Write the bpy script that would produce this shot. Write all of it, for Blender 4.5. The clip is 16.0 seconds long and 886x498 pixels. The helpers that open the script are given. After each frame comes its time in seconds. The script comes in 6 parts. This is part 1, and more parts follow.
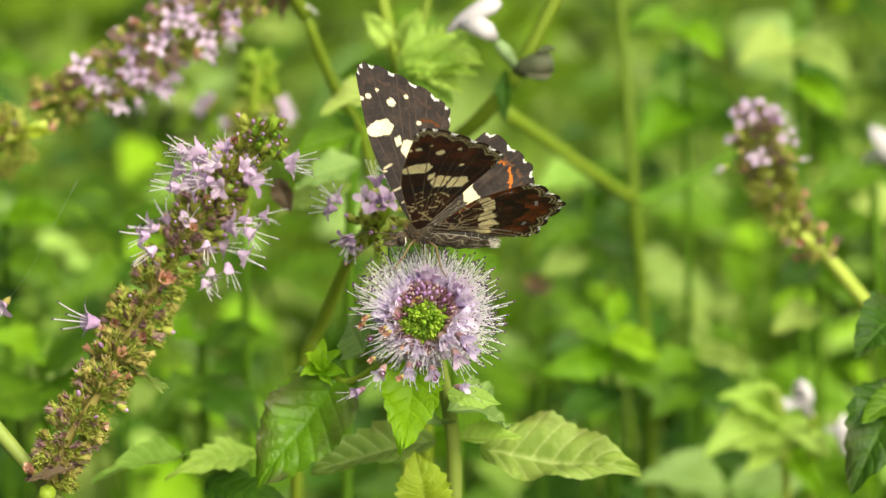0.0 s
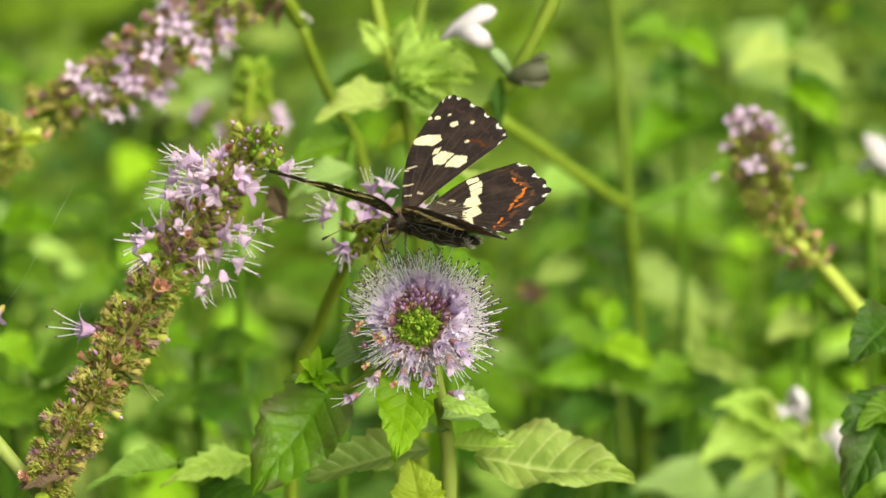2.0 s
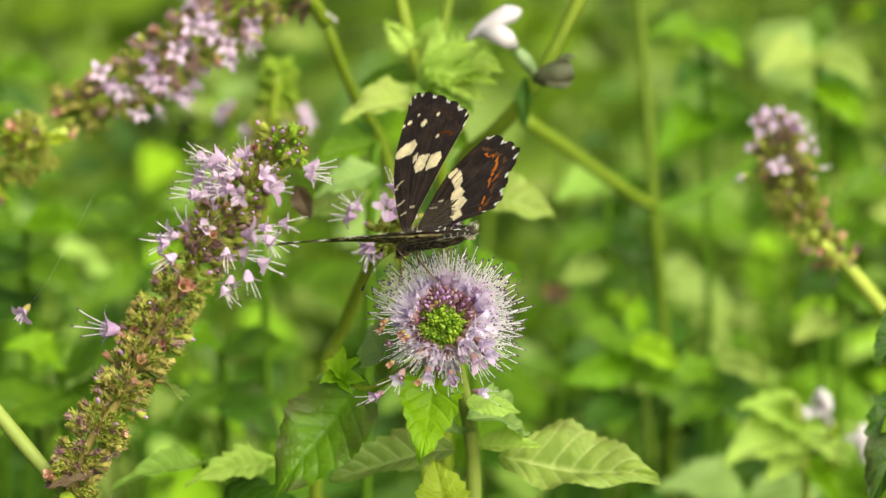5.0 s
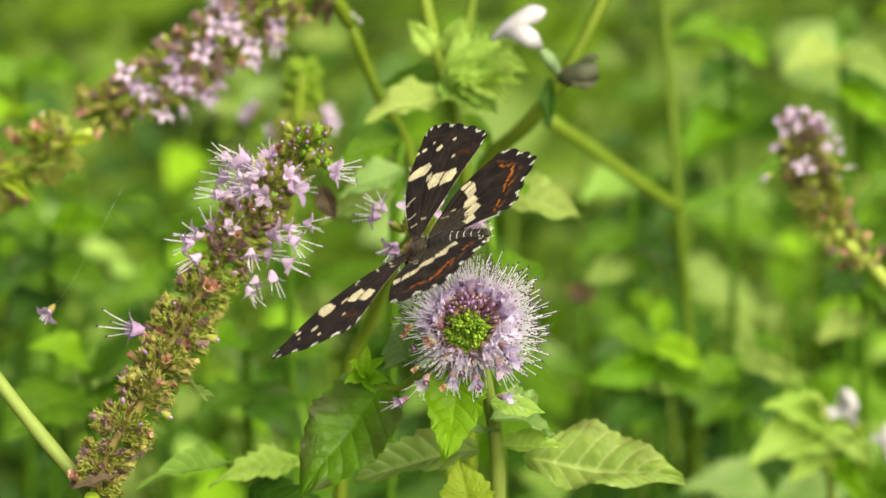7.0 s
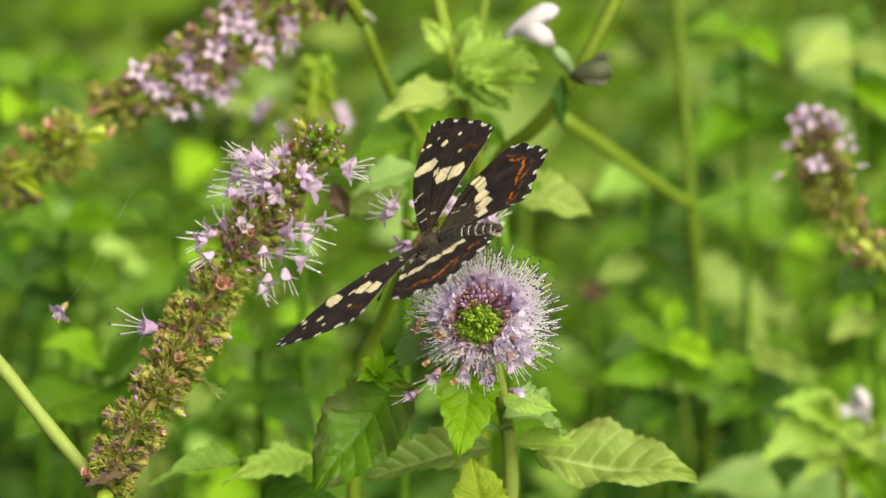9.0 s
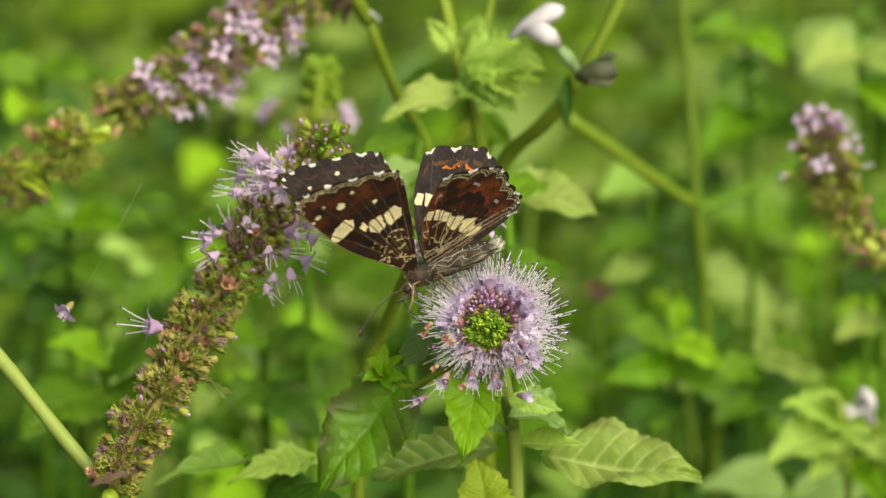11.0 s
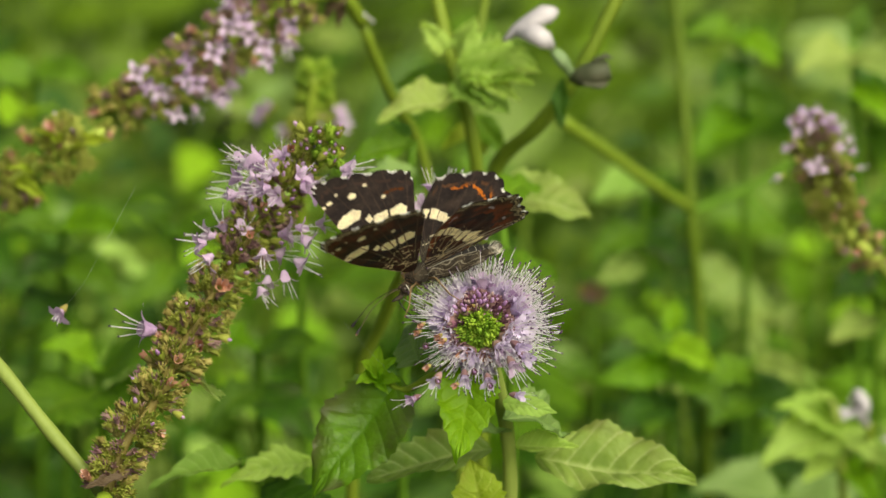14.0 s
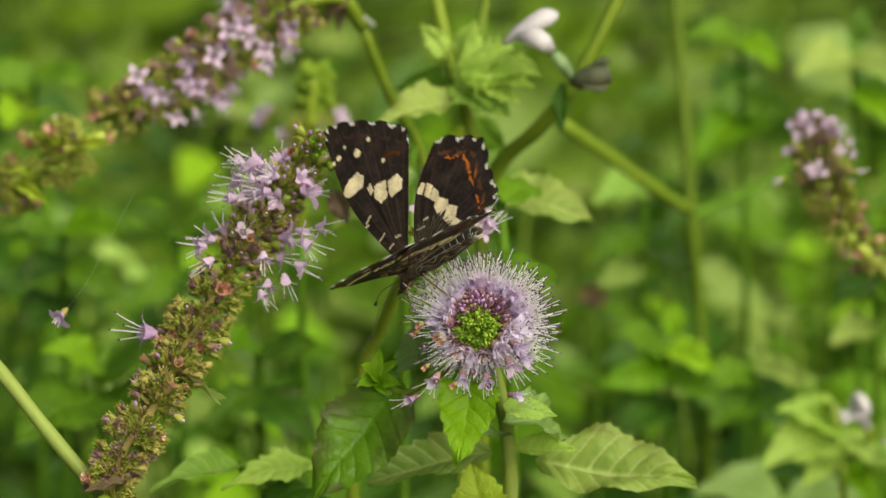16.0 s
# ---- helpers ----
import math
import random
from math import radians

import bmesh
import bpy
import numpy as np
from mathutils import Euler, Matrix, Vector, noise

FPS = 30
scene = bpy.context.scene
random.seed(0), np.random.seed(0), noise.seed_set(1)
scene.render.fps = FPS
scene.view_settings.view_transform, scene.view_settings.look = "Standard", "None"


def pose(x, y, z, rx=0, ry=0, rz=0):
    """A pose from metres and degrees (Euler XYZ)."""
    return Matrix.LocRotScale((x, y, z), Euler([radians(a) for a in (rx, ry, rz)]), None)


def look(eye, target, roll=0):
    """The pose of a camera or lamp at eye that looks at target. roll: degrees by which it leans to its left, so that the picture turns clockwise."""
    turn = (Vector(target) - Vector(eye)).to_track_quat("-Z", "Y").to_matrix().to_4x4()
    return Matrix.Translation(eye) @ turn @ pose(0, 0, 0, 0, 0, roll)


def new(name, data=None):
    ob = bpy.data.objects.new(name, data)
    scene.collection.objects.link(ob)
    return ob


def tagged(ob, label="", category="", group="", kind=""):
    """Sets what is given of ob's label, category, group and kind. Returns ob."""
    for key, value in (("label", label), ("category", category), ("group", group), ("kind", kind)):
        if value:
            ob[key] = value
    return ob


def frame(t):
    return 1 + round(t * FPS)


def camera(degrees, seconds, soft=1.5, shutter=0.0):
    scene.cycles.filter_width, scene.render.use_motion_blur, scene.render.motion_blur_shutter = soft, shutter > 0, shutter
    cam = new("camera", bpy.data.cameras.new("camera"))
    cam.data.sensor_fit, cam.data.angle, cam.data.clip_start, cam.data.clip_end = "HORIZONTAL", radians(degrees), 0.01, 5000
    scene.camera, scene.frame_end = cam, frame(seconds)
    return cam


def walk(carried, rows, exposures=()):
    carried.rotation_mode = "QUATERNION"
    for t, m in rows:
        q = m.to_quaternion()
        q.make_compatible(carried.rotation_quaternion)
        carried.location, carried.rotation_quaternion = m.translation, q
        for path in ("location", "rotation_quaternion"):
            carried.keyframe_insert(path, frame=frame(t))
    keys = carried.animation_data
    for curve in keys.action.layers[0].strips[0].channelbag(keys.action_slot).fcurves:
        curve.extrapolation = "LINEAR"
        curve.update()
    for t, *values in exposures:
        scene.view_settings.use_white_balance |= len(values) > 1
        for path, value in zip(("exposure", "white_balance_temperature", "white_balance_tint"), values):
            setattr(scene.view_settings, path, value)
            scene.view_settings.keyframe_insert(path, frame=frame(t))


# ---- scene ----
# ---- camera and its walk: a tripod that pans a little ----
EYE = (0.0, 0.0, 0.85)
cam = camera(18, 16.0, soft=1.5, shutter=0.5)
cam.data.dof.use_dof = True
cam.data.dof.focus_distance = 0.349
cam.data.dof.aperture_fstop = 27.0


def pan(turn, tilt, lean):
    return pose(*EYE, 0, 0, turn) @ pose(0, 0, 0, tilt) @ pose(0, 0, 0, 0, 0, lean)


PAN = [
    (0.0, -1.226, 69.834, 0.288),
    (0.5, -1.278, 69.854, 0.318),
    (1.0, -1.353, 69.9, 0.332),
    (1.5, -1.384, 69.942, 0.325),
    (2.0, -1.341, 69.99, 0.32),
    (2.5, -1.254, 70.048, 0.255),
    (3.0, -1.1, 70.063, 0.263),
    (3.5, -0.985, 70.032, 0.211),
    (4.0, -0.965, 69.986, 0.238),
    (6.5, -0.376, 70.011, 0.11),
    (7.0, -0.265, 69.996, 0.055),
    (7.5, -0.208, 69.951, 0.073),
    (8.0, -0.185, 69.923, 0.025),
    (8.5, -0.137, 69.931, 0.062),
    (9.0, 0.013, 69.956, -0.01),
    (11.5, 0.129, 69.953, -0.01),
    (12.0, 0.082, 69.967, -0.01),
    (12.5, 0.037, 69.974, 0.017),
    (13.0, 0.017, 69.984, -0.008),
    (13.5, 0.0, 70.0, -0.0),
    (14.0, 0.0, 70.0, -0.0),
    (14.5, 0.007, 70.0, -0.002),
    (15.0, -0.009, 70.021, -0.02),
    (15.5, -0.009, 70.039, -0.02),
    (16.0, 0.007, 70.066, -0.03),
]
walk(cam, [(t, pan(a, b, c)) for t, a, b, c in PAN], exposures=[(0.0, 0.42, 6650, 3), (7.0, 0.38, 6650, 3), (9.0, 0.29, 6650, 3), (11.5, 0.06, 6650, 3), (16.0, -0.12, 6650, 3)])

# ---- world and sun: a bright day behind thin cloud ----
sky_world = bpy.data.worlds.new("sky")
scene.world = sky_world
sky_world.use_nodes = True
sky_nodes = sky_world.node_tree.nodes
sky = sky_nodes.new("ShaderNodeTexSky")
sky.sky_type, sky.sun_disc = "NISHITA", False
sky.sun_elevation, sky.sun_rotation = radians(48), radians(144)
sky.dust_density, sky.air_density, sky.ozone_density = 6.0, 0.8, 0.4
sky_world.node_tree.links.new(sky.outputs[0], sky_nodes["Background"].inputs[0])
sky_nodes["Background"].inputs[1].default_value = 0.075
sun = new("sun", bpy.data.lights.new("sun", "SUN"))
sun.data.energy, sun.data.angle, sun.data.color = 5.0, radians(60), (1.0, 0.93, 0.8)
sun.matrix_world = look((0.5, -0.7, 1.85), (0, 0, 0.9))

# ---- materials ----
MATS = {}


def nodes_of(name):
    mat = bpy.data.materials.new(name)
    mat.use_nodes = True
    MATS[name] = mat
    nt = mat.node_tree
    return mat, nt, nt.nodes["Principled BSDF"]


def add(nt, kind, **values):
    node = nt.nodes.new(kind)
    for key, value in values.items():
        if key in node.inputs:
            node.inputs[key].default_value = value
    return node


def ramp(nt, source, stops):
    node = nt.nodes.new("ShaderNodeValToRGB")
    els = node.color_ramp.elements
    while len(els) < len(stops):
        els.new(0.5)
    for el, (place, col) in zip(els, stops):
        el.position, el.color = place, (*col, 1)
    nt.links.new(source, node.inputs[0])
    return node


def mix(nt, factor, a, b, how="MIX"):
    node = nt.nodes.new("ShaderNodeMix")
    node.data_type, node.blend_type = "RGBA", how
    for slot, value in ((0, factor), (6, a), (7, b)):
        if isinstance(value, bpy.types.NodeSocket):
            nt.links.new(value, node.inputs[slot])
        elif slot == 0:
            node.inputs[0].default_value = value
        else:
            node.inputs[slot].default_value = (*value, 1)
    return node.outputs[2]


def math_node(nt, op, a, b=0.0, c=0.0):
    node = nt.nodes.new("ShaderNodeMath")
    node.operation = op
    for slot, value in enumerate((a, b, c)):
        if isinstance(value, bpy.types.NodeSocket):
            nt.links.new(value, node.inputs[slot])
        else:
            node.inputs[slot].default_value = value
    return node.outputs[0]


def bump(nt, bsdf, height, strength, distance):
    node = add(nt, "ShaderNodeBump", Strength=strength, Distance=distance)
    nt.links.new(height, node.inputs["Height"])
    nt.links.new(node.outputs[0], bsdf.inputs["Normal"])


def see_through(nt, bsdf, colour, share):
    """Lets daylight glow through a thin leaf or petal."""
    trans = nt.nodes.new("ShaderNodeBsdfTranslucent")
    nt.links.new(colour, trans.inputs[0])
    both = nt.nodes.new("ShaderNodeMixShader")
    both.inputs[0].default_value = share
    nt.links.new(bsdf.outputs[0], both.inputs[1])
    nt.links.new(trans.outputs[0], both.inputs[2])
    nt.links.new(both.outputs[0], nt.nodes["Material Output"].inputs[0])


def leaf_material(name, dark, light, vein, blotch=0.0, blotch_colour=(0.09, 0.045, 0.02), share=0.35, veins=8.0, island=False, rough=0.5):
    mat, nt, bsdf = nodes_of(name)
    if island:
        rnd = nt.nodes.new("ShaderNodeNewGeometry").outputs["Random Per Island"]
    else:
        rnd = nt.nodes.new("ShaderNodeObjectInfo").outputs["Random"]
    uv = nt.nodes.new("ShaderNodeTexCoord")
    sep = nt.nodes.new("ShaderNodeSeparateXYZ")
    nt.links.new(uv.outputs["UV"], sep.inputs[0])
    across = math_node(nt, "ABSOLUTE", math_node(nt, "MULTIPLY_ADD", sep.outputs[0], 2.0, -1.0))
    # side veins run forwards from the midrib
    run = math_node(nt, "MULTIPLY", math_node(nt, "SUBTRACT", sep.outputs[1], math_node(nt, "MULTIPLY", across, 0.2)), veins)
    gap = math_node(nt, "ABSOLUTE", math_node(nt, "SUBTRACT", math_node(nt, "FRACT", run), 0.5))
    rib = math_node(nt, "MINIMUM", math_node(nt, "MULTIPLY", across, 3.0), math_node(nt, "MULTIPLY", gap, 2.0))
    rib = math_node(nt, "SMOOTH_MIN", rib, 0.35, 0.2)
    stretch = add(nt, "ShaderNodeMapping", Scale=(9.0, 17.0, 1.0))
    nt.links.new(uv.outputs["UV"], stretch.inputs[0])
    mesh_veins = add(nt, "ShaderNodeTexVoronoi", Scale=1.0, Randomness=0.9)
    mesh_veins.feature = "DISTANCE_TO_EDGE"
    nt.links.new(stretch.outputs[0], mesh_veins.inputs["Vector"])
    quilt = math_node(nt, "MINIMUM", math_node(nt, "MULTIPLY", mesh_veins.outputs["Distance"], 3.0), 1.0)
    grain = add(nt, "ShaderNodeTexNoise", Scale=900.0, Detail=4.0)
    patch = add(nt, "ShaderNodeTexNoise", Scale=150.0, Detail=4.0)
    mottle = add(nt, "ShaderNodeTexNoise", Scale=420.0, Detail=3.0, Distortion=0.6)
    for tex in (grain, patch, mottle):
        nt.links.new(nt.nodes.new("ShaderNodeNewGeometry").outputs["Position"], tex.inputs["Vector"])
    tone = math_node(nt, "ADD", math_node(nt, "MULTIPLY", rnd, 0.65), math_node(nt, "MULTIPLY", math_node(nt, "ADD", patch.outputs[0], math_node(nt, "SUBTRACT", mottle.outputs[0], 0.5)), 0.62))
    stops = ((0.15, dark), (0.7, light), (0.98, tuple(0.5 * a + 0.5 * b for a, b in zip(light, (0.34, 0.44, 0.16))))) if island else ((0.15, dark), (0.95, light))
    base = ramp(nt, tone, stops).outputs[0]
    base = mix(nt, math_node(nt, "MULTIPLY", grain.outputs[0], 0.35), base, tuple(c * 0.6 for c in dark))
    lines = math_node(nt, "SUBTRACT", 1.0, math_node(nt, "MULTIPLY", rib, 4.5))
    lines = math_node(nt, "MAXIMUM", math_node(nt, "MULTIPLY", lines, 0.45), 0.0)
    base = mix(nt, lines, base, vein)
    base = mix(nt, math_node(nt, "MULTIPLY", math_node(nt, "SUBTRACT", 1.0, quilt), 0.08), base, vein)
    if blotch:
        spots = ramp(nt, patch.outputs[0], ((0.62 - blotch * 0.2, (0, 0, 0)), (0.72 - blotch * 0.2, (1, 1, 1)))).outputs[0]
        base = mix(nt, math_node(nt, "MULTIPLY", spots, math_node(nt, "MULTIPLY", across, blotch)), base, blotch_colour)
    nt.links.new(base, bsdf.inputs["Base Color"])
    bsdf.inputs["Roughness"].default_value = rough
    bsdf.inputs["Specular IOR Level"].default_value = 0.3
    bump(nt, bsdf, math_node(nt, "ADD", math_node(nt, "MULTIPLY", rib, 1.2), math_node(nt, "ADD", math_node(nt, "MULTIPLY", mottle.outputs[0], 1.2), math_node(nt, "ADD", math_node(nt, "MULTIPLY", grain.outputs[0], 0.5), math_node(nt, "MULTIPLY", quilt, 0.25)))), 0.45, 0.0006)
    see_through(nt, bsdf, mix(nt, 0.6, base, tuple(min(1, c * 1.8) for c in light)), share)
    return mat


def plain_material(name, low, high, scale, rough=0.6, share=0.0, rnd=0.5, relief=0.3, depth=0.0002, stretch=1.0, metal_sheen=0.0):
    """Two colours mixed by fine noise and, from piece to piece, by chance."""
    mat, nt, bsdf = nodes_of(name)
    coord = nt.nodes.new("ShaderNodeTexCoord")
    size = add(nt, "ShaderNodeMapping", Scale=(1, 1, stretch))
    nt.links.new(coord.outputs["Object"], size.inputs[0])
    fine = add(nt, "ShaderNodeTexNoise", Scale=scale, Detail=5.0, Roughness=0.65)
    wide = add(nt, "ShaderNodeTexNoise", Scale=scale * 0.17, Detail=2.0)
    for tex in (fine, wide):
        nt.links.new(size.outputs[0], tex.inputs["Vector"])
    info = nt.nodes.new("ShaderNodeObjectInfo").outputs["Random"]
    tone = math_node(nt, "ADD", math_node(nt, "MULTIPLY", info, rnd), math_node(nt, "MULTIPLY", math_node(nt, "ADD", fine.outputs[0], wide.outputs[0]), 0.5 * (1.4 - rnd)))
    base = ramp(nt, tone, ((0.2, low), (0.85, high))).outputs[0]
    nt.links.new(base, bsdf.inputs["Base Color"])
    bsdf.inputs["Roughness"].default_value = rough
    bsdf.inputs["Specular IOR Level"].default_value = 0.3
    bsdf.inputs["Sheen Weight"].default_value = metal_sheen
    bump(nt, bsdf, fine.outputs[0], relief, depth)
    if share:
        see_through(nt, bsdf, base, share)
    return mat


leaf_material("leaf_mid", (0.014, 0.062, 0.002), (0.155, 0.32, 0.009), (0.28, 0.42, 0.03))
leaf_material("leaf_dark", (0.011, 0.04, 0.002), (0.065, 0.175, 0.007), (0.12, 0.24, 0.025), blotch=0.5, blotch_colour=(0.07, 0.035, 0.03))
leaf_material("leaf_glossy", (0.024, 0.085, 0.003), (0.16, 0.34, 0.009), (0.14, 0.3, 0.03), blotch=0.8, blotch_colour=(0.07, 0.035, 0.03), rough=0.36)
leaf_material("leaf_bright", (0.18, 0.42, 0.008), (0.38, 0.65, 0.02), (0.45, 0.66, 0.06), share=0.45)
leaf_material("leaf_fresh", (0.07, 0.21, 0.003), (0.22, 0.42, 0.005), (0.28, 0.48, 0.015), share=0.4)
leaf_material("leaf_pale", (0.12, 0.23, 0.025), (0.42, 0.55, 0.1), (0.66, 0.72, 0.3), blotch=0.5, share=0.4)
leaf_material("leaf_grey", (0.15, 0.27, 0.06), (0.27, 0.4, 0.1), (0.34, 0.45, 0.14), share=0.25)
leaf_material("leaf_yellow", (0.26, 0.42, 0.015), (0.5, 0.6, 0.04), (0.56, 0.62, 0.12), blotch=0.4, blotch_colour=(0.24, 0.14, 0.05), share=0.45, veins=9.0)
leaf_material("leaf_lime", (0.27, 0.5, 0.045), (0.54, 0.76, 0.14), (0.72, 0.86, 0.32), share=0.45)
leaf_material("leaf_mint", (0.24, 0.46, 0.05), (0.46, 0.68, 0.13), (0.55, 0.72, 0.22), share=0.4)
leaf_material("leaf_brown", (0.07, 0.045, 0.025), (0.17, 0.12, 0.06), (0.2, 0.15, 0.08), share=0.15)
leaf_material("foliage", (0.005, 0.02, 0.0012), (0.185, 0.31, 0.012), (0.26, 0.4, 0.03), island=True, share=0.4)
plain_material("stem_green", (0.14, 0.23, 0.015), (0.27, 0.37, 0.03), 700.0, rough=0.5, rnd=0.35, stretch=0.2, share=0.12)
plain_material("stem_light", (0.28, 0.4, 0.04), (0.46, 0.56, 0.09), 700.0, rough=0.5, rnd=0.3, stretch=0.2, share=0.15)
# two darker copies of stem_green, shade of the background stems put into the colour
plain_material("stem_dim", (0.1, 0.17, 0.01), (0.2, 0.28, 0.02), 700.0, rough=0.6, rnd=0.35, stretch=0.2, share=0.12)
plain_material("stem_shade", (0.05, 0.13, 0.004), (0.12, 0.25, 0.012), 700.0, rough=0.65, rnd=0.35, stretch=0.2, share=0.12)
plain_material("stem_straw", (0.2, 0.28, 0.045), (0.34, 0.42, 0.09), 700.0, rough=0.5, rnd=0.3, stretch=0.2, share=0.12)
plain_material("petal", (0.48, 0.3, 0.53), (0.78, 0.61, 0.79), 1500.0, rough=0.55, share=0.35, rnd=0.75)
plain_material("petal_pale", (0.6, 0.46, 0.74), (0.88, 0.79, 0.95), 1500.0, rough=0.5, share=0.4, rnd=0.7)
plain_material("petal_violet", (0.36, 0.16, 0.4), (0.62, 0.4, 0.66), 1500.0, rough=0.5, share=0.25, rnd=0.7)
plain_material("petal_wilted", (0.24, 0.1, 0.05), (0.66, 0.36, 0.24), 1500.0, rough=0.6, share=0.2, rnd=0.7)
plain_material("petal_white", (0.6, 0.55, 0.57), (0.8, 0.76, 0.77), 800.0, rough=0.5, share=0.3, rnd=0.3)
plain_material("filament", (0.72, 0.66, 0.72), (0.93, 0.9, 0.92), 1500.0, rough=0.35, share=0.3, rnd=0.6)
plain_material("anther", (0.03, 0.02, 0.04), (0.14, 0.08, 0.14), 3000.0, rnd=0.8)
plain_material("calyx_green", (0.18, 0.22, 0.02), (0.42, 0.46, 0.08), 2500.0, rnd=0.7, share=0.2)
plain_material("calyx_plum", (0.1, 0.03, 0.07), (0.28, 0.12, 0.17), 2500.0, rnd=0.7, share=0.15)
plain_material("calyx_pale", (0.16, 0.28, 0.09), (0.32, 0.42, 0.2), 700.0, rnd=0.4, share=0.2)
# the darkest stem copy: shade between the leaves is held in its colour
plain_material("stem_shade_deep", (0.035, 0.075, 0.002), (0.11, 0.18, 0.006), 700.0, rough=0.65, rnd=0.35, stretch=0.2, share=0.12)
plain_material("calyx_dull", (0.02, 0.07, 0.014), (0.11, 0.1, 0.06), 500.0, rnd=0.4, share=0.15)
plain_material("bud_pink", (0.3, 0.16, 0.22), (0.52, 0.38, 0.34), 2500.0, rnd=0.8, share=0.2)
plain_material("calyx_fresh", (0.16, 0.34, 0.02), (0.42, 0.58, 0.06), 2500.0, rnd=0.7, share=0.3)
plain_material("calyx_purple", (0.2, 0.09, 0.12), (0.42, 0.27, 0.24), 2500.0, rnd=0.7, share=0.15)
plain_material("calyx_brown", (0.2, 0.16, 0.035), (0.48, 0.42, 0.12), 2500.0, rnd=0.85, share=0.15)
plain_material("calyx_dead", (0.045, 0.03, 0.016), (0.19, 0.12, 0.06), 2500.0, rnd=0.85)
plain_material("soil", (0.01, 0.012, 0.003), (0.03, 0.032, 0.01), 60.0, rough=0.95, relief=0.8, depth=0.01)
plain_material("fur", (0.02, 0.017, 0.011), (0.085, 0.066, 0.04), 2500.0, rough=0.85, metal_sheen=0.08)
plain_material("fur_rust", (0.16, 0.07, 0.025), (0.36, 0.19, 0.08), 2500.0, rough=0.85, metal_sheen=0.08)
plain_material("body_black", (0.012, 0.011, 0.01), (0.05, 0.045, 0.04), 3500.0, rough=0.7)
plain_material("body_pale", (0.5, 0.45, 0.34), (0.78, 0.73, 0.6), 3500.0, rough=0.7)
plain_material("leg_brown", (0.1, 0.06, 0.03), (0.26, 0.17, 0.08), 3000.0, rough=0.5)
plain_material("eye", (0.012, 0.01, 0.008), (0.05, 0.035, 0.025), 4000.0, rough=0.2)
plain_material("silk", (0.6, 0.62, 0.6), (0.8, 0.8, 0.8), 900.0, rough=0.3, share=0.4)


def wing_material(name, rough):
    """The wing scales take the colour laid out on the membrane, dusted by fine noise."""
    mat, nt, bsdf = nodes_of(name)
    pat = nt.nodes.new("ShaderNodeAttribute")
    pat.attribute_name = "scales"
    coord = nt.nodes.new("ShaderNodeTexCoord")
    dust = add(nt, "ShaderNodeTexNoise", Scale=4500.0, Detail=3.0)
    cloud = add(nt, "ShaderNodeTexNoise", Scale=700.0, Detail=3.0)
    for tex in (dust, cloud):
        nt.links.new(coord.outputs["Object"], tex.inputs["Vector"])
    speck = math_node(nt, "MULTIPLY_ADD", math_node(nt, "ADD", dust.outputs[0], cloud.outputs[0]), 0.9, 0.1)
    grey = nt.nodes.new("ShaderNodeCombineColor")
    for i in range(3):
        nt.links.new(speck, grey.inputs[i])
    base = mix(nt, 1.0, pat.outputs[0], grey.outputs[0], "MULTIPLY")
    nt.links.new(base, bsdf.inputs["Base Color"])
    bsdf.inputs["Roughness"].default_value = rough
    bsdf.inputs["Specular IOR Level"].default_value = 0.16
    bsdf.inputs["Sheen Weight"].default_value = 0.0
    bump(nt, bsdf, dust.outputs[0], 0.5, 0.00008)
    see_through(nt, bsdf, base, 0.2)
    # pale scales let more light through than dark ones
    lum = nt.nodes.new("ShaderNodeRGBToBW")
    nt.links.new(base, lum.inputs[0])
    both = nt.nodes["Material Output"].inputs[0].links[0].from_node
    nt.links.new(math_node(nt, "MULTIPLY_ADD", lum.outputs[0], 0.36, 0.05), both.inputs[0])
    return mat


wing_material("wing_scales", 0.62)


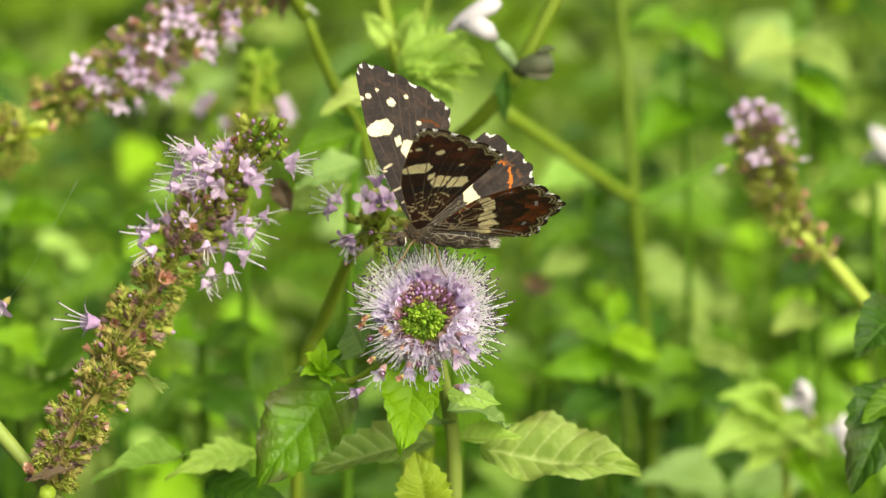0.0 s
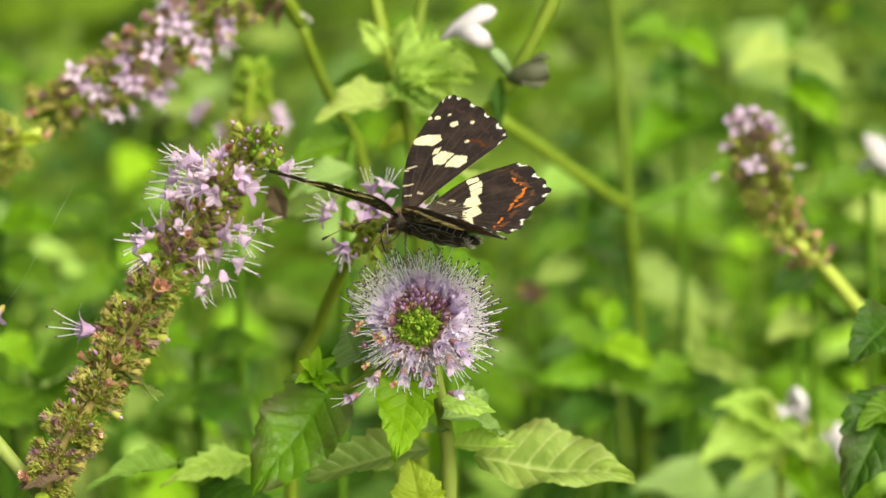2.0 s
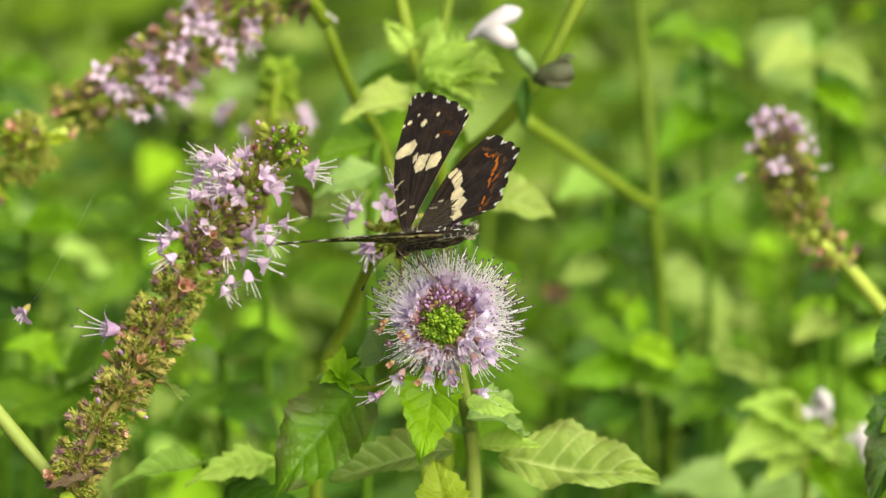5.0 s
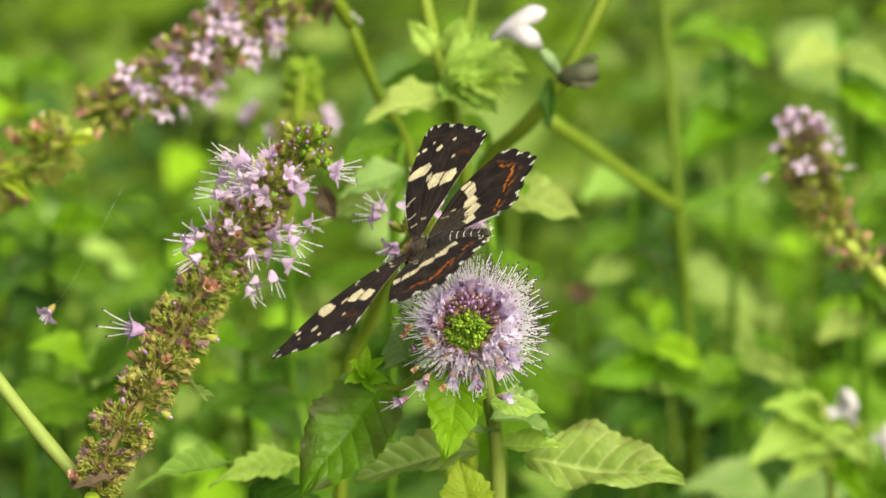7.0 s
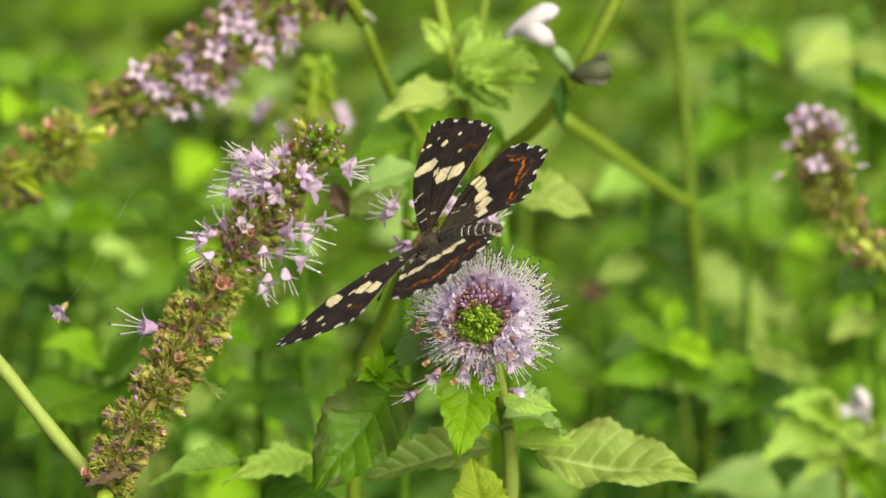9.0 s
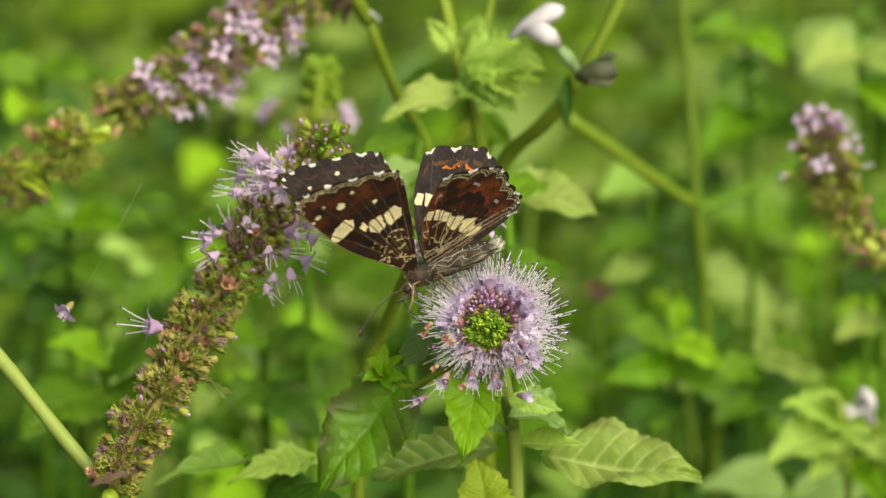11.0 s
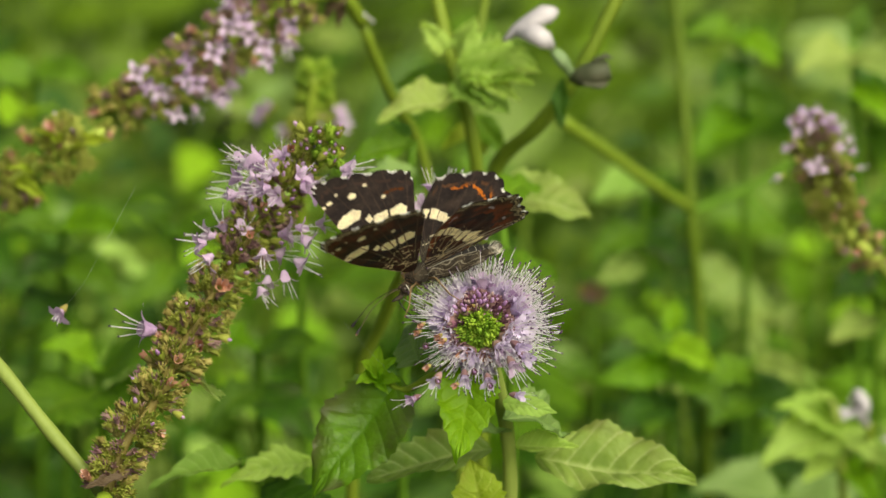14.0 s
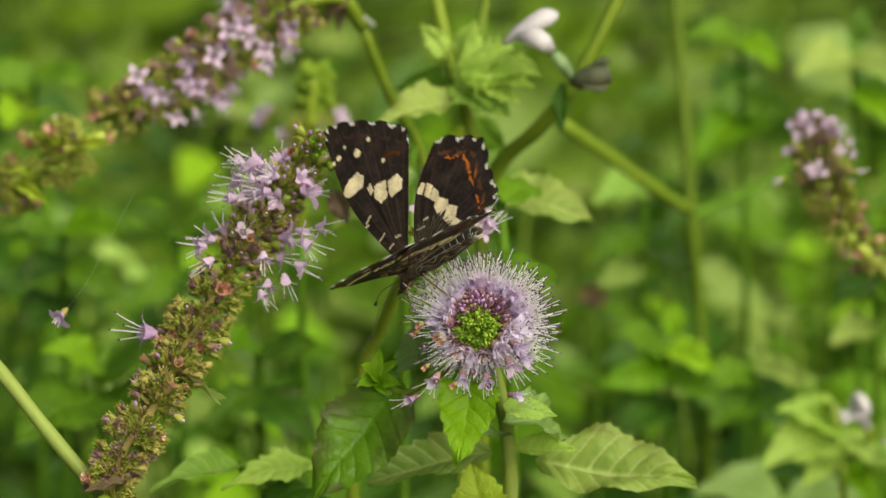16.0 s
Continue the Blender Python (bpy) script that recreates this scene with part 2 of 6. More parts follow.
# ---- mesh helpers ----
class Shape:
    """Collects verts and faces of one part, several materials if need be."""

    def __init__(self):
        self.verts, self.faces, self.slots, self.uvs = [], [], [], {}
        self.mats = []

    def slot(self, mat):
        if mat not in self.mats:
            self.mats.append(mat)
        return self.mats.index(mat)

    def tube(self, path, radii, mat, sides=6, squash=1.0):
        path = [Vector(p) for p in path]
        if not hasattr(radii, "__len__"):
            radii = [radii] * len(path)
        s, first = self.slot(mat), len(self.verts)
        side = Vector((0.31, 0.87, 0.4))
        for i, p in enumerate(path):
            way = (path[min(i + 1, len(path) - 1)] - path[max(i - 1, 0)]).normalized()
            side = (side - way * side.dot(way))
            if side.length < 1e-4:
                side = way.orthogonal()
            side.normalize()
            other = way.cross(side)
            for k in range(sides):
                a = math.tau * k / sides
                self.verts.append(p + (side * math.cos(a) + other * (math.sin(a) * squash)) * radii[i])
        for i in range(len(path) - 1):
            for k in range(sides):
                a, b = first + i * sides + k, first + i * sides + (k + 1) % sides
                self.faces.append((a, b, b + sides, a + sides))
                self.slots.append(s)
        for ring in (0, len(path) - 1):
            self.faces.append(tuple(first + ring * sides + k for k in (range(sides) if ring else reversed(range(sides)))))
            self.slots.append(s)
        return self

    def ball(self, centre, size, mat, rings=6, sides=8, axis=None, rough=0.0):
        centre, s, first = Vector(centre), self.slot(mat), len(self.verts)
        turn = Vector(axis).to_track_quat("Z", "Y").to_matrix() if axis is not None else Matrix.Identity(3)
        sx, sy, sz = size if hasattr(size, "__len__") else (size,) * 3
        for i in range(rings + 1):
            a = math.pi * (i + 0.02) / (rings + 0.04)
            for k in range(sides):
                b = math.tau * k / sides
                r = 1 + rough * (random.random() - 0.5)
                self.verts.append(centre + turn @ Vector((sx * math.sin(a) * math.cos(b), sy * math.sin(a) * math.sin(b), -sz * math.cos(a))) * r)
        for i in range(rings):
            for k in range(sides):
                a, b = first + i * sides + k, first + i * sides + (k + 1) % sides
                self.faces.append((a, b, b + sides, a + sides))
                self.slots.append(s)
        return self

    def sheet(self, fn, nu, nv, mat, uv=False):
        """A bent sheet: fn(u, v) with u, v from 0 to 1."""
        s, first = self.slot(mat), len(self.verts)
        for i in range(nu + 1):
            for k in range(nv + 1):
                if uv:
                    self.uvs[len(self.verts)] = (k / nv, i / nu)
                self.verts.append(Vector(fn(i / nu, k / nv)))
        for i in range(nu):
            for k in range(nv):
                a = first + i * (nv + 1) + k
                self.faces.append((a, a + 1, a + nv + 2, a + nv + 1))
                self.slots.append(s)
        return self

    def mesh(self, name, flat=False):
        me = bpy.data.meshes.new(name)
        me.from_pydata([tuple(v) for v in self.verts], [], self.faces)
        for m in self.mats:
            me.materials.append(MATS[m])
        me.polygons.foreach_set("material_index", self.slots)
        if not flat:
            me.polygons.foreach_set("use_smooth", [True] * len(self.faces))
        if self.uvs:
            layer = me.uv_layers.new(name="UVMap")
            where = np.zeros(len(me.loops), dtype=np.int32)
            me.loops.foreach_get("vertex_index", where)
            table = np.zeros((len(self.verts), 2))
            for i, c in self.uvs.items():
                table[i] = c
            layer.data.foreach_set("uv", table[where].ravel())
        me.update()
        return me


def thing(name, base, label, category, group=""):
    ob = new(name)
    ob.empty_display_size = 0.01
    ob.location = (base[0], base[1], 0.0) if category != "butterfly" else base
    return tagged(ob, label, category, group)


def part(name, mesh, parent, m=None, label=""):
    """One mesh object under a thing or a part; m is its pose in the world's space."""
    ob = new(name, mesh)
    ob.parent = parent
    if m is None:
        m = Matrix.Identity(4)
    if parent.parent is None:
        ob.matrix_basis = Matrix.Translation(parent.location).inverted() @ m
    else:
        ob.matrix_basis = parent.matrix_basis.inverted() @ Matrix.Translation(parent.parent.location).inverted() @ m
    return tagged(ob, label)


VIEW = pan(0, 70, 0)
SPREAD = math.tan(radians(9)) / 784


def at(u, v, d):
    """A place in the garden by its bearing from the tripod: u to the right and v down, in steps of about 0.2 mrad from the upper left, d metres off."""
    return VIEW @ Vector(((u - 784) * SPREAD * d, (441 - v) * SPREAD * d, -d))


def turn_to(base, way, roll=0.0, scale=1.0):
    """The pose of a piece that grows from base along way (its z axis)."""
    q = Vector(way).to_track_quat("Z", "Y").to_matrix().to_4x4()
    return Matrix.Translation(base) @ q @ Matrix.Rotation(roll, 4, "Z") @ Matrix.Diagonal((scale, scale, scale, 1))


def curve_points(points, steps):
    """A smooth line through the points."""
    pts = [Vector(p) for p in points]
    pts = [pts[0] * 2 - pts[1]] + pts + [pts[-1] * 2 - pts[-2]]
    out = []
    for i in range(1, len(pts) - 2):
        a, b, c, d = pts[i - 1:i + 3]
        for k in range(steps):
            t = k / steps
            out.append(0.5 * (2 * b + (c - a) * t + (2 * a - 5 * b + 4 * c - d) * t * t + (3 * b - 3 * c + d - a) * t ** 3))
    return out + [pts[-2]]


TOWARDS = (VIEW.to_3x3() @ Vector((0, 0, 1))).normalized()
RIGHT = (VIEW.to_3x3() @ Vector((1, 0, 0))).normalized()
UP = (VIEW.to_3x3() @ Vector((0, 1, 0))).normalized()


# ---- kinds of pieces ----
def leaf_mesh(name, mat, width=0.5, teeth=9, bite=0.05, fold=0.12, droop=0.15, bulge=0.045, seed=0, nu=40, nv=16, round_tip=0.75):
    """A toothed leaf one unit long, along y, its upper face to +z."""
    rng = random.Random(seed)
    ph, wave = rng.random() * 6, rng.uniform(0.6, 1.4)

    def fn(u, v):
        side = 2 * v - 1
        w = width * 0.5 * (math.sin(math.pi * min(1, u ** round_tip)) ** 0.8 * (1.12 - 0.25 * u) + 0.015)
        saw = (u * teeth) % 1.0
        edge = abs(side) ** 3
        w *= 1 + bite * edge * (saw - 0.5) * 2.4
        y = u + bite * 0.6 * edge * saw * (1 - u) * 0.3
        x = side * w
        z = fold * abs(side) * w * 2 - droop * u * u + 0.03 * math.sin(u * 7 * wave + ph + side * 1.5) + 0.03 * edge * math.sin(u * 17 * wave + ph * 2 + 2 * side)
        rib = abs(((u - 0.2 * abs(side)) * 8) % 1 - 0.5) * 2
        z += bulge * (rib ** 0.5) * (1 - abs(side) ** 4) * min(1, 4 * abs(side)) * 0.5
        return x, y, z

    return Shape().sheet(fn, nu, nv, mat, uv=True).mesh(name)


LEAVES = {}


def leaf_kind(mat, seed, **more):
    key = (mat, seed)
    if key not in LEAVES:
        rng = random.Random(seed * 7 + len(mat))
        spec = dict(width=rng.uniform(0.5, 0.62), teeth=rng.randint(8, 11), bite=rng.uniform(0.06, 0.1), fold=rng.uniform(0.05, 0.3), droop=rng.uniform(0.05, 0.3), seed=seed)
        spec.update(more)
        LEAVES[key] = leaf_mesh("leaf", mat, **spec)
    return LEAVES[key]


def leaf(parent, base, tip, facing, mat="leaf_mid", seed=0, wide=1.0, label="", **more):
    base, tip, facing = Vector(base), Vector(tip), Vector(facing)
    y = tip - base
    size = y.length
    y.normalize()
    z = (facing - y * facing.dot(y)).normalized()
    x = y.cross(z)
    m = Matrix((x * size * wide, y * size, z * size)).transposed().to_4x4()
    m.translation = base
    return part("leaf", leaf_kind(mat, seed, **more), parent, m, label)


def stem(parent, points, radii, mat="stem_green", label="", name="stem", sides=8):
    pts = [Vector(q) for q in points]
    # a stem that runs out below is rooted in the soil
    down = [(VIEW.inverted() @ q) for q in (pts[0], pts[-1])]
    if down[1].y / down[1].z > 0.17:
        pts.append(Vector((pts[-1].x, pts[-1].y, 0.0)))
    elif down[0].y / down[0].z > 0.17:
        pts.insert(0, Vector((pts[0].x, pts[0].y, 0.0)))
    even = [pts[0]]
    for a, b in zip(pts, pts[1:]):
        cuts = max(1, round((b - a).length / 0.03))
        even += [a.lerp(b, (k + 1) / cuts) for k in range(cuts)]
    line = curve_points(even, 4)
    n = len(line)
    if hasattr(radii, "__len__"):
        rad = [radii[0] + (radii[1] - radii[0]) * i / (n - 1) for i in range(n)]
    else:
        rad = [radii] * n
    rad = [r * (1 + 0.05 * math.sin(i * 1.7)) for i, r in enumerate(rad)]
    return part(name, Shape().tube(line, rad, mat, sides).mesh(name), parent, None, label)


def calyx_mesh(mat, seed, length=0.0015, radius=0.00052, lobes=5, flare=0.5):
    """A ribbed cup with five thin pointed teeth."""
    rng = random.Random(seed)
    s = Shape()

    def fn(u, v):
        a = math.tau * v
        r = radius * (0.4 + 0.62 * math.sin(min(1, u * 1.1) * 1.5)) * (1 + 0.08 * math.cos(a * lobes))
        return r * math.cos(a), r * math.sin(a), length * u

    s.sheet(fn, 3, 10, mat)
    for k in range(lobes):
        a = math.tau * (k + rng.uniform(-0.15, 0.15)) / lobes
        out = Vector((math.cos(a), math.sin(a), 0))
        tip = length * rng.uniform(0.32, 0.6)
        s.tube([out * radius * 0.92 + Vector((0, 0, length * 0.85)), out * radius * (1 + flare * 0.6) + Vector((0, 0, length + tip * 0.5)), out * radius * (1 + flare * 1.5) + Vector((0, 0, length + tip))], [0.00021, 0.00015, 0.00002], mat, 4, squash=0.6)
    return s.mesh("calyx")


def floret_mesh(seed, petal="petal", calyx="calyx_purple", tube_len=0.0023, lobe=0.0017, reach=0.0034, spread=0.55, stamens=4, with_calyx=True, filament="filament", anthers=True, width=1.0, fine=1.0):
    """A mint flower along +z: cup, tube, four lobes, and stamens that stand far out."""
    rng = random.Random(seed)
    s = Shape()
    if with_calyx:
        def cup(u, v):
            a = math.tau * v
            r = 0.0006 * (0.5 + 0.7 * math.sin(min(1, u * 1.3) * 1.5))
            return r * math.cos(a), r * math.sin(a), 0.0018 * u * (1 if u < 0.8 else 0.92 + 0.16 * abs(((v * 5) % 1) - 0.5))
        s.sheet(cup, 4, 10, calyx)

    def pipe(u, v):
        a = math.tau * v
        r = 0.00042 + 0.0004 * u * u
        return r * math.cos(a), r * math.sin(a), 0.0009 + (tube_len - 0.0009) * u
    s.sheet(pipe, 3, 8, petal)
    for k in range(4):
        a = math.tau * (k + 0.5 + rng.uniform(-0.1, 0.1)) / 4
        size, flare = lobe * rng.uniform(0.8, 1.15), spread * rng.uniform(0.6, 1.3)
        out, across = Vector((math.cos(a), math.sin(a), 0)), Vector((-math.sin(a), math.cos(a), 0))
        broad = width * rng.uniform(0.75, 1.05)

        def petal_fn(u, v, out=out, across=across, size=size, flare=flare, broad=broad):
            side = 2 * v - 1
            w = 0.00062 * broad * (0.75 + 0.7 * math.sin(math.pi * min(1, u * 0.85 + 0.1))) * (1 if u < 0.8 else 1 - (u - 0.8) * 1.6)
            bend = flare * u
            along = Vector((0, 0, 1)) * math.cos(bend * 1.3) + out * math.sin(bend * 1.3)
            return Vector((0, 0, tube_len)) + out * 0.0007 + along * (size * u) + across * (side * w) - out * (0.00025 * side * side * (1 - u)) + out * (0.00016 * u * math.sin(9 * u + side * 5 + seed))
        s.sheet(petal_fn, 4, 4, petal)
    for k in range(stamens):
        a = math.tau * (k + rng.uniform(-0.3, 0.3)) / stamens + 0.4
        out = Vector((math.cos(a), math.sin(a), 0))
        far, lean, hook = reach * rng.uniform(0.7, 1.15), rng.uniform(0.1, 0.42), rng.uniform(-0.25, 0.2)
        path = []
        for i in range(6):
            u = i / 5
            path.append(Vector((0, 0, tube_len * 0.6)) + Vector((0, 0, 1)) * (far * u + tube_len * 0.4) + out * (0.0003 + far * (lean * u + hook * u * u)))
        s.tube(path, [fine * w for w in (0.000075, 0.00007, 0.000065, 0.00006, 0.00006, 0.00006)], filament, 5)
        if anthers:
            s.ball(path[-1], (0.00013, 0.00011, 0.00017), "anther", 4, 6, axis=path[-1] - path[-2])
    return s.mesh("floret")


def bud_mesh(mat, tip, seed):
    """A closed bud: a cup with a rounded tip of petals pushing out."""
    rng = random.Random(seed)
    s = Shape()

    def cup(u, v):
        a = math.tau * v
        r = 0.00058 * (0.4 + 0.75 * math.sin(min(1, u * 1.2) * 1.6)) * (1 + 0.06 * math.cos(a * 5))
        return r * math.cos(a), r * math.sin(a), 0.0017 * u * (1 if u < 0.75 else 0.95 + 0.4 * abs(((v * 5) % 1) - 0.5))
    s.sheet(cup, 5, 10, mat)
    if tip == "point":
        s.tube([(0, 0, 0.001), (0.0001, 0, 0.0018), (0.0002, 0.0001, 0.0026)], [0.0004, 0.00026, 0.00003], mat, 6)
        for k in range(3):
            a = k * 2.1 + seed
            s.tube([(0.0004 * math.cos(a), 0.0004 * math.sin(a), 0.0008), (0.0006 * math.cos(a), 0.0006 * math.sin(a), 0.0016), (0.0005 * math.cos(a), 0.0005 * math.sin(a), 0.0024)], [0.0002, 0.00018, 0.00002], mat, 5)
    elif tip:
        s.ball((0, 0, 0.0017), (0.00031, 0.00029, 0.00062), tip, 5, 8)
    else:
        s.ball((0, 0, 0.0015), (0.00045, 0.00045, 0.0006), mat, 4, 8)
    return s.mesh("bud")


def husk_mesh(seed):
    """A dry seed cup, dark inside."""
    rng = random.Random(seed)
    s = Shape()

    def cup(u, v):
        a = math.tau * v
        r = 0.00052 * (0.5 + 0.75 * math.sin(min(1, u * 1.2) * 1.6)) * (1 + 0.12 * math.cos(a * 5 + seed))
        return r * math.cos(a), r * math.sin(a), 0.002 * u * (1 if u < 0.75 else 0.9 + 0.6 * abs(((v * 5) % 1) - 0.5))
    s.sheet(cup, 5, 12, "calyx_brown")
    s.ball((0, 0, 0.0011), (0.0005, 0.0005, 0.0004), "calyx_dead", 3, 6)
    return s.mesh("calyx")


FLORETS_HEAD = [floret_mesh(100 + i, "petal_pale" if i % 4 else "petal", "calyx_purple", tube_len=0.0021, lobe=0.0014, reach=0.0045, stamens=4, width=0.75, spread=0.42 + 0.05 * (i % 3), fine=0.66) for i in range(8)]
FLORETS_LONG = [floret_mesh(20 + i, "petal", "calyx_dull", tube_len=0.0016, reach=0.0042, spread=0.75, lobe=0.0021, width=1.0, with_calyx=False) for i in range(5)]
FLORETS_FAR = [floret_mesh(40 + i, "petal", "calyx_green", reach=0.0036, spread=0.9, lobe=0.002, width=0.9) for i in range(4)]
FLORETS_DRY = [floret_mesh(60 + i, "petal_wilted", "calyx_brown", reach=0.0015, spread=0.25, lobe=0.0009, stamens=1, width=0.6) for i in range(3)]
CALYX_GREEN = [calyx_mesh("calyx_green", i) for i in range(3)]
CALYX_BROWN = [husk_mesh(0)] + [calyx_mesh("calyx_brown", 8, flare=0.9), calyx_mesh("calyx_brown", 9), calyx_mesh("calyx_green", 10, flare=0.9), calyx_mesh("calyx_green", 11, flare=0.3)]
CALYX_PURPLE = [calyx_mesh("calyx_purple", i + 5) for i in range(3)]
BUD_GREEN = [bud_mesh("calyx_fresh", "point" if i else None, i) for i in range(3)]
BUD_PURPLE = [bud_mesh("calyx_purple", "petal_violet", i) for i in range(3)]
BUD_SMALL = [bud_mesh("calyx_plum", "bud_pink", 30 + i) for i in range(3)]
SEPALS = [calyx_mesh("calyx_plum", 70 + i, length=0.0012, radius=0.0004, flare=0.15) for i in range(3)]


def lump_mesh(seed):
    """A knot of tiny unopened buds."""
    rng = random.Random(seed)
    s = Shape()
    for k in range(6):
        a = k * 1.2 + rng.random()
        r = 0.00042 if k else 0.0
        s.ball((r * math.cos(a), r * math.sin(a), 0.0009 - 0.5 * r + rng.uniform(-0.0001, 0.0001)), (0.00027, 0.00027, 0.00036), "calyx_fresh", 4, 6, axis=(math.cos(a) * r * 900, math.sin(a) * r * 900, 1))
    s.tube([(0, 0, -0.0006), (0, 0, 0.0007)], [0.0004, 0.0006], "calyx_fresh", 6)
    return s.mesh("bud")


LUMPS = [lump_mesh(i) for i in range(4)]
BUD_LILAC = [bud_mesh("calyx_green", "petal_violet", i) for i in range(3)]


def spike(parent, points, radii, whorls, seed, mixes, stem_mat="stem_green", stem_r=0.0011, size=1.0, name="flower_spike", cup=1.0):
    """A side view of a mint spike: an axis with whorls of cups, buds and open flowers. mixes gives for each whorl the shares (open, lilac bud, purple cup, green cup, brown cup, wilted) and how many."""
    rng = random.Random(seed)
    line = curve_points(points, 8)
    axis = part(name, Shape().tube(line, [stem_r * (1.15 - 0.5 * i / len(line)) for i in range(len(line))], stem_mat, 8).mesh(name), parent)
    lens = [0.0]
    for a, b in zip(line, line[1:]):
        lens.append(lens[-1] + (b - a).length)

    def place(f):
        want = f * lens[-1]
        i = max(k for k in range(len(lens) - 1) if lens[k] <= want + 1e-9)
        w = (want - lens[i]) / max(1e-9, lens[i + 1] - lens[i])
        return line[i].lerp(line[i + 1], w), (line[i + 1] - line[i]).normalized()

    for f, radius, half, shares, count in whorls:
        pools = (FLORETS_LONG if size >= 1 else FLORETS_FAR, BUD_LILAC, CALYX_PURPLE, CALYX_GREEN, CALYX_BROWN, FLORETS_DRY)
        names = ("floret", "bud", "calyx", "calyx", "calyx", "floret")
        for k in range(count):
            g = min(1.0, max(0.0, f + rng.uniform(-half, half)))
            c, way = place(g)
            side = way.orthogonal().normalized()
            side.rotate(Matrix.Rotation(rng.random() * math.tau, 3, way))
            kind = rng.choices(range(6), shares)[0]
            out = (side + way * rng.uniform(-0.1, 0.75)).normalized()
            r0 = radius * math.sqrt(rng.random()) * 0.8 if kind > 1 else radius * rng.uniform(0.55, 0.85)
            scale = size * rng.uniform(0.65, 1.0) * (cup if kind > 1 else 1.0)
            part(names[kind], rng.choice(pools[kind]), axis, turn_to(c + side * r0, out, rng.random() * 6, scale))
    return axis


def floret_at(axis, u, v, d, way, pool, scale=1.0, seed=0, name="floret"):
    """One flower that stands out from the rest. way: right, up, towards the tripod."""
    out = RIGHT * way[0] + UP * way[1] + TOWARDS * way[2]
    return part(name, pool[seed % len(pool)], axis, turn_to(at(u, v, d), out, seed * 1.3, scale))


# ---- ground ----
gs = Shape()
gs.sheet(lambda u, v: ((v - 0.5) * 60, -10 + 60 * u, 0.02 * noise.noise(Vector((v * 160, u * 160, 0)))), 120, 120, "soil")
tagged(new("ground", gs.mesh("ground")), "dark moist soil shaded by the mint bed", "ground", kind="structure")

# ---- the plant whose flower head carries the butterfly ----
HEAD_C = at(852, 578, 0.352)
mint = thing("mint_plant", at(905, 1500, 0.40), "green mint plant with a round lilac flower head in bloom", "plant")
HEAD_AXIS = (TOWARDS * 0.93 + UP * 0.3 - RIGHT * 0.05).normalized()
head_turn = turn_to(HEAD_C, HEAD_AXIS)
core = Shape()
core.ball((0, 0, -0.0015), (0.0032, 0.0032, 0.005), "calyx_purple", 10, 16)
core.tube([(0, 0, -0.003), (0.0002, 0, -0.007), (0.0005, 0.0002, -0.012)], [0.0016, 0.0011, 0.001], "stem_green", 8)
flower_head = part("flower_head", core.mesh("flower_head"), mint, head_turn, "round lilac flower head with a green centre")
HEAD_REST = flower_head.matrix_basis.copy()


def head_piece(name, mesh, theta, phi, lift, scale, tilt=0.0, roll=0.0):
    a = Vector((math.sin(theta) * math.cos(phi), math.sin(theta) * math.sin(phi), math.cos(theta)))
    b = Vector((a.x * 0.0034, a.y * 0.0034, a.z * 0.0036)) * lift + Vector((0, 0, -0.0006))
    way = (a + Vector((0, 0, tilt))).normalized()
    ob = new(name, mesh)
    ob.parent = flower_head
    ob.matrix_basis = turn_to(b, way, roll, scale)


rng = random.Random(11)
GOLD = math.pi * (3 - math.sqrt(5))
CENTRE = Vector((0.02, -0.4, 1)).normalized()
for k in range(420):
    theta = math.acos(1 - k / 420 * 0.78)
    phi = k * GOLD + rng.uniform(-0.15, 0.15)
    a = Vector((math.sin(theta) * math.cos(phi), math.sin(theta) * math.sin(phi), math.cos(theta)))
    off = a.angle(CENTRE) + 0.09 * noise.noise(a * 5)
    upper = math.cos(phi - 1.2)
    if off < 0.7 + 0.14 * noise.noise(a * 3):
        young = rng.random() < 0.55
        head_piece("bud", LUMPS[k % 4] if young else BUD_GREEN[k % 3], theta, phi, 0.78 + 0.16 * math.cos(off * 2.2) + rng.uniform(-0.06, 0.08), rng.uniform(0.45, 0.95) if young else rng.uniform(0.5, 0.9), rng.uniform(-0.25, 0.6), rng.random() * 6)
    elif off < 0.92 and rng.random() < 0.45 - 0.3 * upper:
        head_piece("bud", BUD_GREEN[k % 3], theta, phi, 0.84, rng.uniform(0.5, 0.75), 0.3, rng.random() * 6)
    elif upper > -0.55 or rng.random() < 0.3:
        pool = SEPALS if rng.random() < 0.3 else BUD_SMALL if rng.random() < 0.45 else BUD_PURPLE
        head_piece("bud", pool[k % 3], theta, phi, rng.uniform(0.88, 1.1), rng.uniform(0.5, 0.9), rng.uniform(0.1, 0.5), rng.random() * 6)
